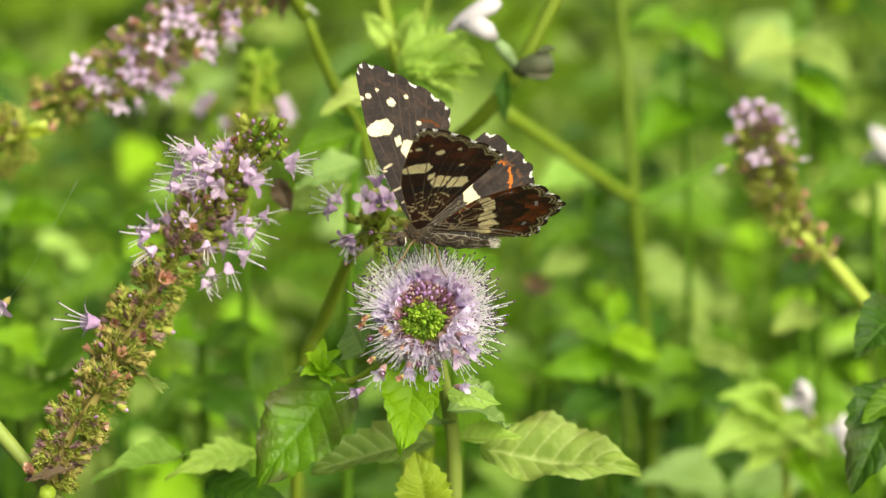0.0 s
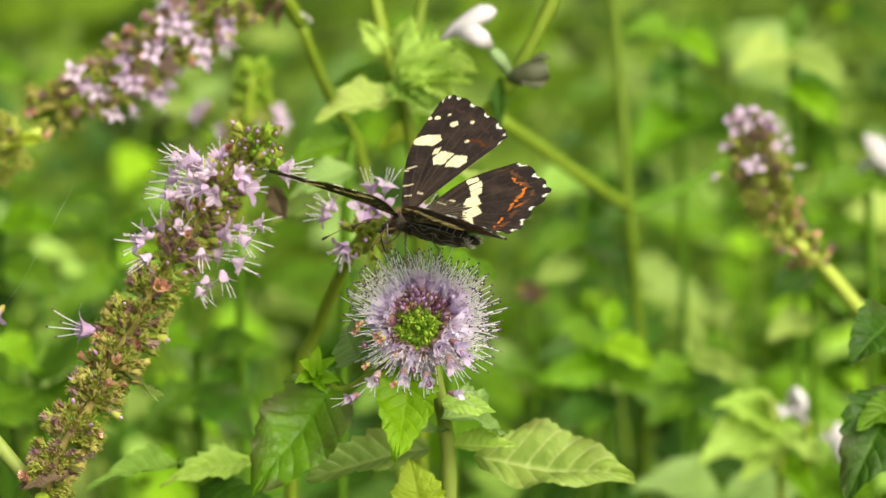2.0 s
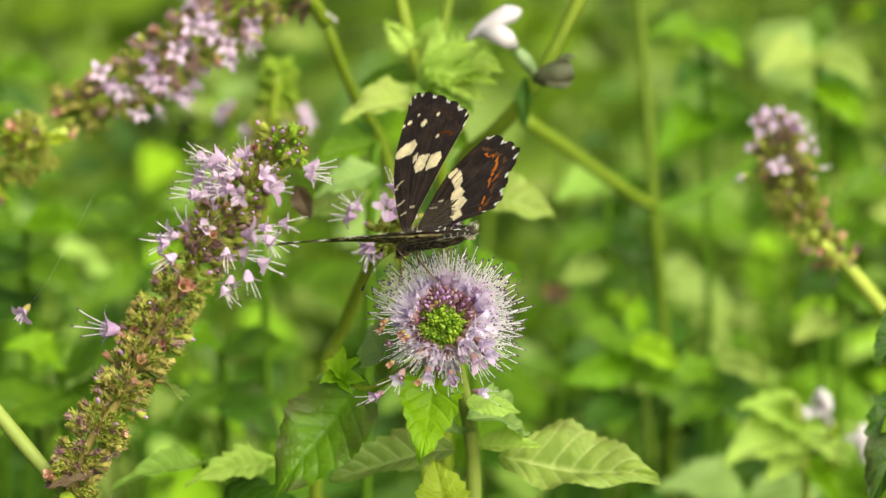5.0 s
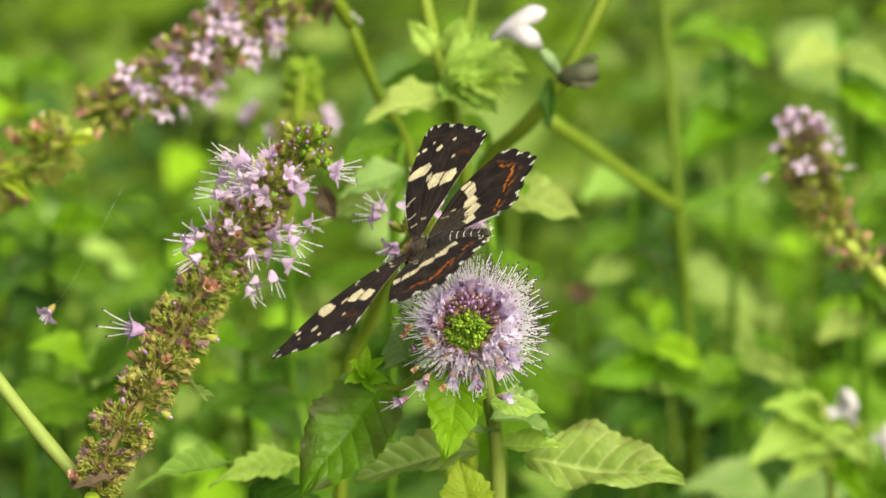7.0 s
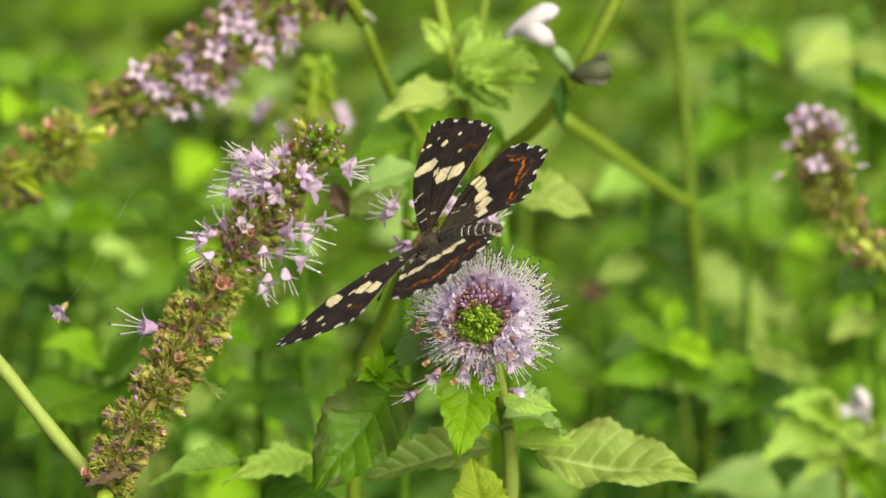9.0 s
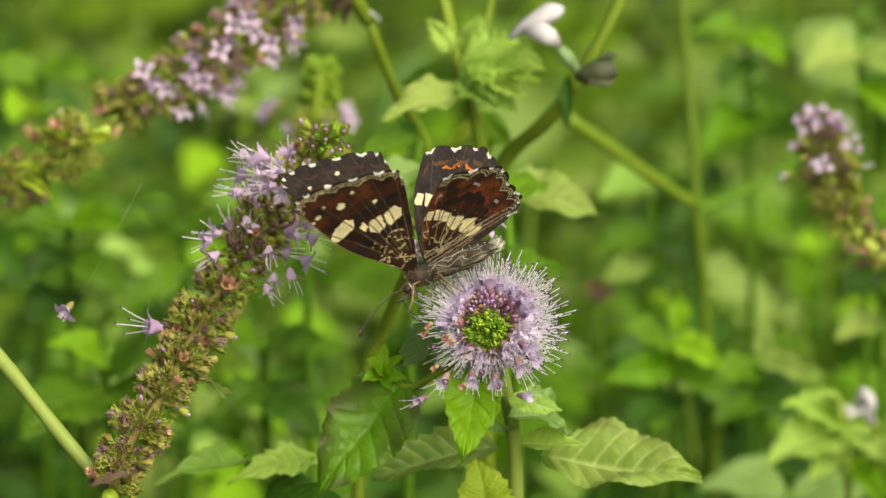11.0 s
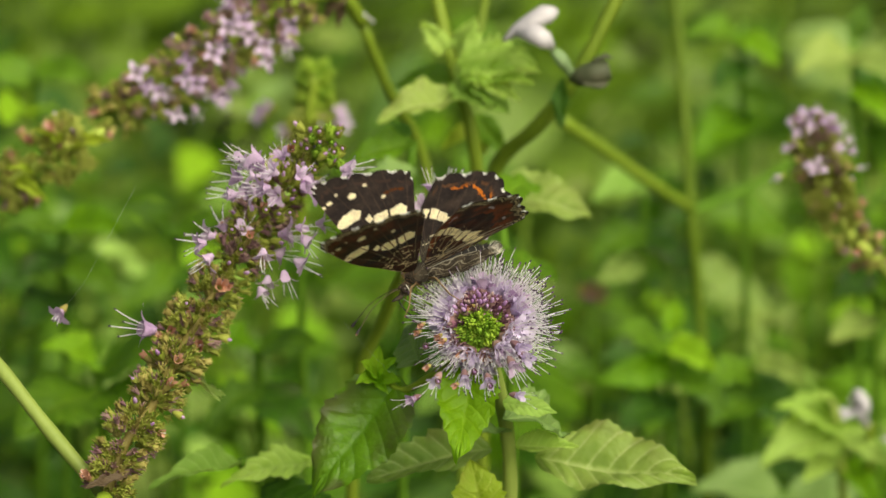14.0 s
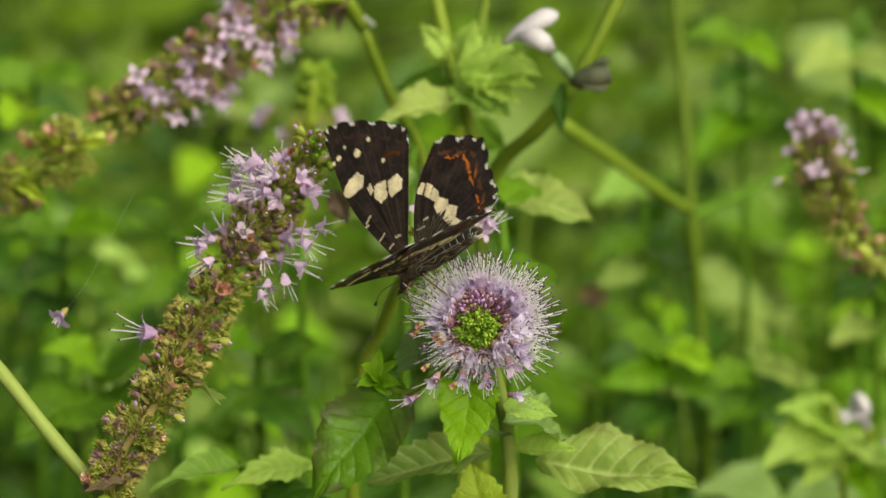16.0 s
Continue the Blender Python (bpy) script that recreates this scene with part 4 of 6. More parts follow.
def lipped_flower(parent, base, way, up, size, label=""):
    """A white dead-nettle flower: tube, hooded upper lip and hanging lower lip."""
    s = Shape()
    s.tube([(0, 0, 0), (0, 0, 0.35), (0, 0.05, 0.6)], [0.1, 0.12, 0.2], "petal_white", 10)

    def hood(u, v):
        a = (v - 0.5) * math.pi * 1.15
        r = 0.26 * math.sin(math.pi * (0.2 + 0.72 * u)) + 0.03
        return r * math.sin(a), 0.08 + 0.12 * u + r * math.cos(a) * 0.9, 0.5 + 0.6 * u - 0.12 * abs(math.sin(a))
    s.sheet(hood, 8, 10, "petal_white")

    def lip(u, v):
        side = 2 * v - 1
        w = 0.14 + 0.16 * math.sin(math.pi * min(1, u * 1.1))
        return side * w, -0.12 - 0.32 * u + 0.1 * side * side, 0.58 + 0.22 * math.sin(u * 2.2)
    s.sheet(lip, 6, 6, "petal_white")
    q = Vector(way).to_track_quat("Z", "Y").to_matrix().to_4x4()
    return part("white_flower", s.mesh("white_flower"), parent, Matrix.Translation(base) @ q @ Matrix.Diagonal((size, size, size, 1)), label)


PX = SPREAD * 0.424


def lobes(name, parent, pieces, label=""):
    """Soft rounded lobes, each a swelling along a short bent line."""
    s = Shape()
    for mat, line, widths, squash in pieces:
        pts = curve_points([at(*q) for q in line], 5)
        rad = [PX * w for w in np.interp(np.linspace(0, len(widths) - 1, len(pts)), range(len(widths)), widths)]
        s.tube(pts, rad, mat, 12, squash)
    return part(name, s.mesh(name), parent, None, label)


lobes("white_flower", nettle, [("petal_white", [(892, 72, 0.424), (915, 53, 0.423), (945, 36, 0.422), (966, 25, 0.422), (980, 20, 0.423)], [5, 15, 22, 24, 12], 0.7), ("petal_white", [(920, 58, 0.422), (944, 60, 0.419), (962, 70, 0.418), (976, 82, 0.421)], [10, 19, 17, 8], 0.8)], "white hooded flower")
lobes("calyx", nettle, [("calyx_pale", [(980, 90, 0.424), (994, 106, 0.424), (1012, 132, 0.427)], [10, 14, 9], 0.8)], "pale grey-green calyx")
lobes("seed_cup", nettle, [("calyx_dull", [(1010, 140, 0.427), (1028, 136, 0.426), (1052, 130, 0.425), (1078, 124, 0.425)], [8, 20, 24, 19], 0.9), ("calyx_dull", [(1030, 148, 0.424), (1060, 152, 0.4235), (1076, 146, 0.424)], [4, 8, 3], 0.6), ("calyx_dull", [(1050, 108, 0.424), (1070, 100, 0.424), (1084, 104, 0.424)], [5, 8, 2], 0.6)], "dull grey-purple spent calyx")

# ---- tall stem with a forked node ----
tall = thing("tall_plant", at(1262, 1700, 0.64), "tall green stem with opposite side branches at a node", "plant")
stem(tall, [at(1175, -250, 0.5786), at(1195, 0, 0.5743), at(1213, 220, 0.5701), at(1222, 372, 0.5701), at(1236, 520, 0.5743), at(1248, 700, 0.5786), at(1262, 1700, 0.64)], 0.0012, "stem_shade_deep")
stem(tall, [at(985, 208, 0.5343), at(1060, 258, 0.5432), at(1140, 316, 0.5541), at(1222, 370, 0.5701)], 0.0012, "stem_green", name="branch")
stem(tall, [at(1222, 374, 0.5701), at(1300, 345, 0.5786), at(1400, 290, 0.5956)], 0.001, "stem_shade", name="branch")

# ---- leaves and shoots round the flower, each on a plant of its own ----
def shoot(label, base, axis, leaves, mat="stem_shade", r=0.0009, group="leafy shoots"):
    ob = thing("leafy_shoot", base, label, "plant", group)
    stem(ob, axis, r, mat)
    for k, (a, b, facing, kind, wide) in enumerate(leaves):
        leaf(ob, at(*a), at(*b), facing, kind, 33 + k % 7, wide)
    return ob


FU = F * 0.7 + UP * 0.6
shoot("leafy shoot with an oval yellow-green leaf", at(930, 1500, 0.5), [at(930, 1500, 0.5), at(900, 600, 0.43), at(885, 345, 0.424)], [((880, 345, 0.44), (1048, 374, 0.436), FU + RIGHT * 0.2, "leaf_pale", 1.0), ((890, 470, 0.42), (1000, 470, 0.43), FU, "leaf_mid", 0.9), ((885, 350, 0.42), (960, 300, 0.43), FU, "leaf_mid", 0.9)])
shoot("leafy shoot with dark toothed leaves", at(700, 1500, 0.5), [at(700, 1500, 0.5), at(720, 400, 0.44), at(730, 250, 0.435)], [((735, 250, 0.435), (600, 275, 0.43), FU, "leaf_mid", 0.75), ((735, 300, 0.43), (625, 330, 0.425), FU, "leaf_grey", 0.9), ((730, 240, 0.44), (690, 215, 0.44), FU, "leaf_dark", 1.0), ((720, 340, 0.435), (590, 370, 0.43), FU, "leaf_pale", 0.7)])
shoot("light green shoot with a white bud", at(1490, 1500, 0.6), [at(1490, 1500, 0.6), at(1492, 882, 0.53), at(1482, 760, 0.522)], [((1478, 768, 0.522), (1352, 812, 0.512), FU, "leaf_lime", 1.0), ((1480, 752, 0.522), (1398, 702, 0.512), FU, "leaf_lime", 1.0), ((1482, 748, 0.522), (1462, 690, 0.512), FU, "leaf_lime", 0.9), ((1484, 760, 0.52), (1565, 800, 0.51), FU, "leaf_lime", 0.8), ((1482, 775, 0.525), (1425, 850, 0.515), F, "leaf_lime", 0.7), ((1490, 820, 0.53), (1555, 880, 0.52), FU, "leaf_fresh", 0.8)], "stem_light")
shoot("shoot with drooping dark green leaves", at(1760, 1500, 0.46), [at(1760, 1500, 0.46), at(1720, 760, 0.39), at(1700, 560, 0.388)], [((1700, 560, 0.388), (1618, 640, 0.38), F - RIGHT * 0.4, "leaf_dark", 1.0), ((1705, 690, 0.388), (1612, 860, 0.378), F - RIGHT * 0.4, "leaf_dark", 1.0), ((1715, 720, 0.388), (1640, 740, 0.38), FU, "leaf_mid", 0.9)])
shoot("broad-leaved bright green shoot", at(200, 1500, 0.6), [at(200, 1500, 0.6), at(190, 800, 0.5), at(170, 640, 0.49)], [((175, 650, 0.49), (90, 600, 0.48), FU, "leaf_bright", 1.1), ((180, 660, 0.49), (265, 600, 0.48), FU, "leaf_mid", 1.1), ((180, 690, 0.49), (40, 730, 0.47), FU, "leaf_mid", 1.1), ((185, 700, 0.49), (300, 720, 0.475), FU, "leaf_mid", 1.0)])
shoot("shoot with narrow grey-green leaves", at(480, 1500, 0.46), [at(480, 1500, 0.46), at(490, 900, 0.4), at(500, 815, 0.393), at(425, 822, 0.39)], [((425, 822, 0.39), (268, 852, 0.38), FU, "leaf_mint", 0.42), ((552, 818, 0.392), (405, 832, 0.384), FU, "leaf_lime", 0.65), ((460, 850, 0.395), (560, 800, 0.4), FU, "leaf_mid", 0.8), ((465, 870, 0.395), (600, 890, 0.385), FU, "leaf_dark", 0.8)])
shoot("bright green leafy mint shoot", at(80, 1500, 0.75), [at(80, 1500, 0.75), at(70, 400, 0.62), at(60, 120, 0.6)], [((60, 130, 0.6), (150, 110, 0.59), FU, "leaf_mid", 1.0), ((60, 150, 0.6), (-30, 90, 0.6), FU, "leaf_mid", 1.0), ((66, 200, 0.6), (10, 190, 0.58), FU, "leaf_bright", 1.0), ((66, 250, 0.6), (170, 300, 0.59), FU, "leaf_mid", 1.0)])
pale = shoot("shoot with a pale white flower", at(1660, 1600, 0.66), [at(1660, 1600, 0.66), at(1655, 500, 0.56), at(1645, 300, 0.55)], [((1650, 320, 0.55), (1560, 330, 0.54), FU, "leaf_mid", 1.0), ((1650, 330, 0.55), (1760, 300, 0.55), FU, "leaf_mid", 1.0)])
lipped_flower(pale, at(1715, 320, 0.55), -RIGHT * 0.8 + UP * 0.5, UP, 0.011, "white hooded flower")
white_b = thing("white_flower_shoot", at(1530, 1600, 0.62), "small shoot with a white flower", "plant")
stem(white_b, [at(1530, 1600, 0.62), at(1535, 900, 0.54), at(1540, 752, 0.512)], 0.0008)
lipped_flower(white_b, at(1535, 752, 0.51), -RIGHT * 0.5 + UP * 0.6 + F * 0.6, UP, 0.0078, "white hooded flower")
lipped_flower(white_b, at(1600, 822, 0.51), -RIGHT * 0.3 + UP * 0.9, UP, 0.007, "white hooded flower")
shoot("mint shoot with bright green oval leaves", at(1190, 1500, 0.64), [at(1190, 1500, 0.64), at(1185, 760, 0.57), at(1180, 590, 0.56)], [((1180, 612, 0.56), (1262, 640, 0.55), FU, "leaf_bright", 1.0), ((1180, 605, 0.56), (1098, 575, 0.55), FU, "leaf_mid", 1.0), ((1182, 645, 0.56), (1078, 672, 0.55), F, "leaf_fresh", 0.9), ((1184, 655, 0.56), (1290, 706, 0.55), FU, "leaf_mid", 0.9), ((1186, 700, 0.565), (1100, 752, 0.55), FU, "leaf_dark", 0.9), ((1180, 592, 0.56), (1205, 520, 0.565), F, "leaf_fresh", 0.8)])
shoot("mint shoot with pale dusty leaves", at(1350, 1500, 0.66), [at(1350, 1500, 0.66), at(1340, 760, 0.58), at(1330, 630, 0.575)], [((1330, 645, 0.575), (1425, 668, 0.565), FU, "leaf_pale", 0.8), ((1330, 642, 0.575), (1250, 668, 0.565), FU, "leaf_mid", 0.9), ((1332, 632, 0.575), (1352, 560, 0.575), F, "leaf_pale", 0.8), ((1334, 690, 0.575), (1420, 745, 0.565), FU, "leaf_dark", 1.0), ((1336, 700, 0.575), (1252, 752, 0.565), FU, "leaf_mid", 1.0)])
shoot("low shoot with broad dull grey-green leaves", at(1390, 1500, 0.630), [at(1390, 1500, 0.630), at(1388, 940, 0.565), at(1385, 872, 0.560)], [((1385, 880, 0.560), (1232, 858, 0.550), FU, "leaf_grey", 0.9), ((1388, 905, 0.560), (1268, 935, 0.550), FU, "leaf_pale", 0.9), ((1390, 880, 0.560), (1545, 862, 0.555), FU, "leaf_grey", 0.9), ((1392, 915, 0.560), (1500, 950, 0.550), FU, "leaf_pale", 0.9)])
shoot("mint shoot with deep green leaves", at(1560, 1500, 0.66), [at(1560, 1500, 0.66), at(1550, 620, 0.585), at(1545, 400, 0.575)], [((1545, 410, 0.575), (1470, 372, 0.565), FU, "leaf_dark", 0.9), ((1545, 412, 0.575), (1640, 395, 0.565), FU, "leaf_mid", 0.9), ((1546, 470, 0.575), (1478, 520, 0.565), F, "leaf_dark", 0.9), ((1548, 500, 0.58), (1630, 540, 0.565), FU, "leaf_mid", 0.9), ((1548, 560, 0.58), (1470, 600, 0.57), FU, "leaf_pale", 0.8)])
shoot("tall shoot with large yellow-green leaves", at(1330, 1500, 0.72), [at(1330, 1500, 0.72), at(1318, 400, 0.63), at(1312, 40, 0.615)], [((1312, 60, 0.615), (1232, 36, 0.605), FU, "leaf_mid", 1.1), ((1313, 70, 0.615), (1378, 100, 0.605), FU, "leaf_bright", 1.0), ((1314, 110, 0.615), (1262, 150, 0.605), FU, "leaf_dark", 1.0), ((1316, 160, 0.615), (1400, 190, 0.605), FU, "leaf_mid", 1.0), ((1318, 200, 0.62), (1240, 240, 0.605), FU, "leaf_fresh", 1.0)])
shoot("tall shoot with pale broad leaves", at(1530, 1500, 0.7), [at(1530, 1500, 0.7), at(1520, 400, 0.61), at(1510, 70, 0.6)], [((1510, 95, 0.6), (1412, 120, 0.59), FU, "leaf_pale", 1.0), ((1511, 95, 0.6), (1610, 130, 0.59), FU, "leaf_pale", 1.0), ((1510, 72, 0.6), (1535, 0, 0.6), F, "leaf_mid", 1.0), ((1513, 150, 0.6), (1600, 215, 0.59), FU, "leaf_fresh", 0.9)])
shoot("mint shoot with blue-green leaves", at(1130, 1500, 0.68), [at(1130, 1500, 0.68), at(1135, 500, 0.6), at(1140, 310, 0.59)], [((1140, 325, 0.59), (1052, 348, 0.58), FU, "leaf_mint", 1.0), ((1141, 322, 0.59), (1196, 300, 0.59), FU, "leaf_mid", 1.0), ((1138, 400, 0.59), (1050, 440, 0.58), FU, "leaf_mid", 1.0), ((1137, 410, 0.59), (1215, 450, 0.58), FU, "leaf_dark", 1.0), ((1136, 450, 0.59), (1060, 500, 0.58), F, "leaf_pale", 0.8)])
shoot("mint shoot in the shade with dark and fresh leaves", at(120, 1500, 0.62), [at(120, 1500, 0.62), at(116, 620, 0.545), at(110, 390, 0.535)], [((110, 405, 0.535), (20, 380, 0.525), FU, "leaf_mid", 1.0), ((111, 402, 0.535), (200, 385, 0.525), FU, "leaf_fresh", 0.9), ((112, 450, 0.535), (30, 490, 0.525), FU, "leaf_dark", 1.0), ((113, 460, 0.535), (205, 500, 0.525), FU, "leaf_mid", 1.0), ((114, 520, 0.54), (40, 570, 0.525), FU, "leaf_dark", 1.0)])
shoot("slender mint shoot with yellow-green leaves", at(330, 1500, 0.64), [at(330, 1500, 0.64), at(320, 600, 0.57), at(310, 400, 0.56)], [((310, 415, 0.56), (240, 350, 0.55), FU, "leaf_mid", 0.9), ((311, 412, 0.56), (385, 372, 0.55), FU, "leaf_mid", 0.9), ((313, 470, 0.56), (245, 530, 0.55), F, "leaf_mid", 0.9), ((314, 480, 0.56), (400, 520, 0.55), FU, "leaf_dark", 0.9)])
shoot("mint shoot with spreading mid-green leaves", at(465, 1500, 0.58), [at(465, 1500, 0.58), at(462, 760, 0.51), at(455, 600, 0.5)], [((455, 615, 0.5), (375, 585, 0.49), FU, "leaf_fresh", 0.9), ((456, 612, 0.5), (545, 590, 0.49), FU, "leaf_mid", 0.9), ((458, 680, 0.5), (368, 730, 0.49), FU, "leaf_mid", 0.9), ((459, 690, 0.505), (548, 745, 0.49), FU, "leaf_dark", 0.9)])
spent = thing("spent_flower", at(1060, 1600, 0.66), "withered brownish-purple flower head on a thin stem", "plant")
stem(spent, [at(1060, 1600, 0.66), at(1055, 700, 0.6), at(1050, 530, 0.59)], 0.0006, "stem_shade")
for k in range(14):
    part("calyx", (SEPALS + CALYX_BROWN[:2] + CALYX_PURPLE[:1])[k % 6], spent, turn_to(at(1050, 520, 0.59), RIGHT * math.cos(k * 2.4) + UP * (0.3 + 0.6 * math.sin(k * 2.4)) + F * 0.4, k, 1.6))

# ---- the bed of mint behind: shoots with pairs of leaves ----
rng = random.Random(4)
BED = {kind: [leaf_mesh("leaf", kind, width=rng.uniform(0.5, 0.65), teeth=8, bite=0.07, fold=rng.uniform(0.1, 0.35), droop=rng.uniform(0.1, 0.4), seed=50 + i, nu=10, nv=6) for i in range(3)] for kind in ("leaf_mid", "leaf_dark", "leaf_bright", "leaf_pale", "leaf_grey", "leaf_mint")}


def bed_tone(where):
    """Deep green clumps and lighter ones, as the bed grows in patches."""
    n = noise.noise(Vector((where.x * 11, where.y * 7, 1.0)))
    if n < -0.14:
        return (2.5, 8, 0.3, 0.3, 0.3, 0)
    if n > 0.16:
        return (4, 1.2, 2.6, 2.4, 0.8, 3.2)
    return (4.5, 4.5, 1.6, 1.8, 0.9, 1.0)


def bed_plant(x, y, height, size, tone=None):
    r = random.Random(int(x * 9973 + y * 7919))
    base = Vector((x, y, 0.0))
    lean = Vector((r.uniform(-0.22, 0.22), r.uniform(-0.15, 0.15), 1)) * height
    ob = thing("mint_plant", base, "leafy green mint shoot in the bed", "plant", "mint bed")
    line = [base, base + lean * 0.5 + Vector((r.uniform(-0.01, 0.01), 0, 0)), base + lean]
    part("stem", Shape().tube(curve_points(line, 4), 0.0008, "stem_shade_deep", 5).mesh("stem"), ob)
    z, turn = height, r.random() * 6
    while z > height - 0.14:
        c = base + lean * (z / height)
        age = (height - z) / 0.06
        length = size * min(1.0, 0.4 + age) * r.uniform(0.8, 1.15)
        for k in range(2):
            a = turn + math.pi * k + r.uniform(-0.2, 0.2)
            out = Vector((math.cos(a), math.sin(a), r.uniform(-0.65, 0.55)))
            out.normalize()
            up = Vector((r.uniform(-0.7, 0.7), r.uniform(-0.9, 0.3), 1))
            kind = r.choices(("leaf_mid", "leaf_dark", "leaf_bright", "leaf_pale", "leaf_grey", "leaf_mint"), tone or bed_tone(c + out * length * 0.5))[0]
            yv = out
            zv = (up - yv * up.dot(yv)).normalized()
            m = Matrix((yv.cross(zv) * length, yv * length, zv * length)).transposed().to_4x4()
            m.translation = c + out * 0.003
            part("leaf", r.choice(BED[kind]), ob, m)
        turn += math.pi / 2 + r.uniform(-0.2, 0.2)
        z -= r.uniform(0.016, 0.026)


for k in range(120):
    y = 0.55 + 0.4 * (k / 120)
    x = rng.uniform(-1, 1) * (0.05 + 0.2 * y)
    bed_plant(x, y, 0.85 - y * math.tan(radians(26.0 - 9.0 * (k / 120) + rng.uniform(-4.0, 2.0))), rng.uniform(0.018, 0.04))

# a lighter patch of taller shoots
for k in range(20):
    y = 0.55 + 0.3 * (k / 20)
    x = y * rng.uniform(0.03, 0.19)
    bed_plant(x, y, 0.85 - y * math.tan(radians(25.5 - 5.0 * (k / 20) + rng.uniform(-2.0, 1.0))), rng.uniform(0.02, 0.036), (3, 0.8, 2.6, 2.4, 0.8, 3.4))

far = Shape()
rng = random.Random(6)


def far_leaf(c, out, up, size, bow, fat, fine=(7, 4)):
    side = out.cross(up).normalized()
    up = side.cross(out)

    def fn(u, v):
        s = 2 * v - 1
        w = fat * math.sin(math.pi * min(1, u ** 0.8)) * (1 + 0.08 * math.sin(u * 50)) + 0.01
        return c + out * (u * size) + side * (s * w * size) + up * ((0.3 * abs(s) * w - bow * u * u) * size)
    far.sheet(fn, *fine, "foliage", uv=True)


for k in range(620):
    y = 0.8 + 3.0 * rng.random() ** 1.5
    x = rng.uniform(-1, 1) * (0.22 + 0.3 * y)
    height = min(rng.uniform(0.33, 0.6), 0.85 - y * math.tan(radians(14.5)) + 0.15)
    height *= 0.8 + 0.55 * noise.noise(Vector((x * 7, y * 5, 3.0)))
    height = max(0.16, height)
    c0, lean = Vector((x, y, 0)), Vector((rng.uniform(-0.12, 0.12), rng.uniform(-0.12, 0.12), 1))
    far.tube([c0 + lean * (height - 0.2) if height > 0.2 else c0, c0 + lean * height], 0.0009, "stem_shade_deep", 4)
    turn, z = rng.random() * 6, height
    while z > height - 0.24:
        for j in range(2):
            a = turn + math.pi * j + rng.uniform(-0.3, 0.3)
            out = Vector((math.cos(a), math.sin(a), rng.uniform(-0.7, 0.5))).normalized()
            size = rng.uniform(0.035, 0.07) * min(1.0, 0.45 + (height - z) / 0.1)
            far_leaf(c0 + lean * z, out, Vector((rng.uniform(-0.7, 0.7), rng.uniform(-0.9, 0.3), 1)), size, rng.uniform(0.1, 0.45), rng.uniform(0.26, 0.34))
        turn += math.pi / 2 + rng.uniform(-0.3, 0.3)
        z -= rng.uniform(0.028, 0.045)
# the bed goes on at both sides of the tripod and behind it
for k in range(900):
    x, y = rng.uniform(-2.4, 2.4), rng.uniform(-1.4, 3.8)
    if (y > 0.3 and abs(x) < 0.27 + 0.3 * y) or math.hypot(x, y) < 0.4:
        continue
    c0, height = Vector((x, y, 0)), rng.uniform(0.28, 0.5)
    lean = Vector((rng.uniform(-0.15, 0.15), rng.uniform(-0.15, 0.15), 1))
    far.tube([c0, c0 + lean * height], 0.0012, "stem_shade", 4)
    for j in range(12):
        a, z = j * 2.2 + k, height * (1 - 0.06 * (j // 2))
        out = Vector((math.cos(a), math.sin(a), rng.uniform(-0.1, 0.45))).normalized()
        far_leaf(c0 + lean * z, out, Vector((0, 0, 1)) - out * 0.3, rng.uniform(0.05, 0.085), 0.3, 0.32, (4, 2))
tagged(new("foliage", far.mesh("foliage")), "dense green undergrowth of mint and nettle leaves", "foliage", kind="stuff")


# ---- the butterfly ----
# wing plan in millimetres from the hinge: x outwards, y forwards
FW_EDGE = [(-0.01, 0.3), (5.23, 3.69), (10.17, 5.8), (16.12, 6.8), (19.88, 7.04), (20.91, 5.63), (19.62, 0.96), (17.04, -4.07), (14.85, -5.42), (8.51, -3.65), (3.61, -1.76)]
HW_EDGE = [(0.12, 0.11), (3.68, -0.23), (8.04, -1.68), (11.49, -3.99), (13.53, -6.55), (11.94, -10.82), (10.22, -13.09), (6.38, -13.25), (3.06, -13.75), (1.38, -12.16), (0.16, -7.74), (-0.34, -3.16)]
FW_CELLS = [[(13.39, 3.38), (12.57, 2.57), (11.49, 3.12), (10.85, 5.28), (11.35, 6.49), (12.89, 4.91)], [(12.28, 6.97), (11.53, 6.53), (10.13, 6.3), (10.39, 6.71)], [(10.92, 2.32), (11.24, 1.73), (10.24, 1.67), (9.95, 2.15)], [(10.67, 1.13), (10.81, -0.48), (8.84, -0.13), (8.37, 0.9), (9.34, 1.66)], [(10.45, -0.95), (10.81, -2.43), (10.02, -2.96), (8.98, -2.53), (8.44, -0.88), (9.12, -0.62)]]
FW_SPOTS = [(15.86, 2.67, 0.55), (16.93, 0.56, 0.3), (13.39, -0.93, 0.28), (15.69, 7.33, 0.42), (16.4, 5.73, 0.38), (15.97, 6.65, 0.35), (17.4, 4.42, 0.22)]
FW_RUST = [(13.81, -1.46), (13.74, -2.8), (13.02, -3.94)]
FW_TICKS = [[(6.66, 4.01), (7.37, 2.99)], [(6.16, 4.76), (6.37, 3.71)], [(3.86, 2.76), (4.44, 1.79)], [(3.5, 0.33), (3.36, -0.4)], [(2.43, 1.66), (2.79, 0.96)]]
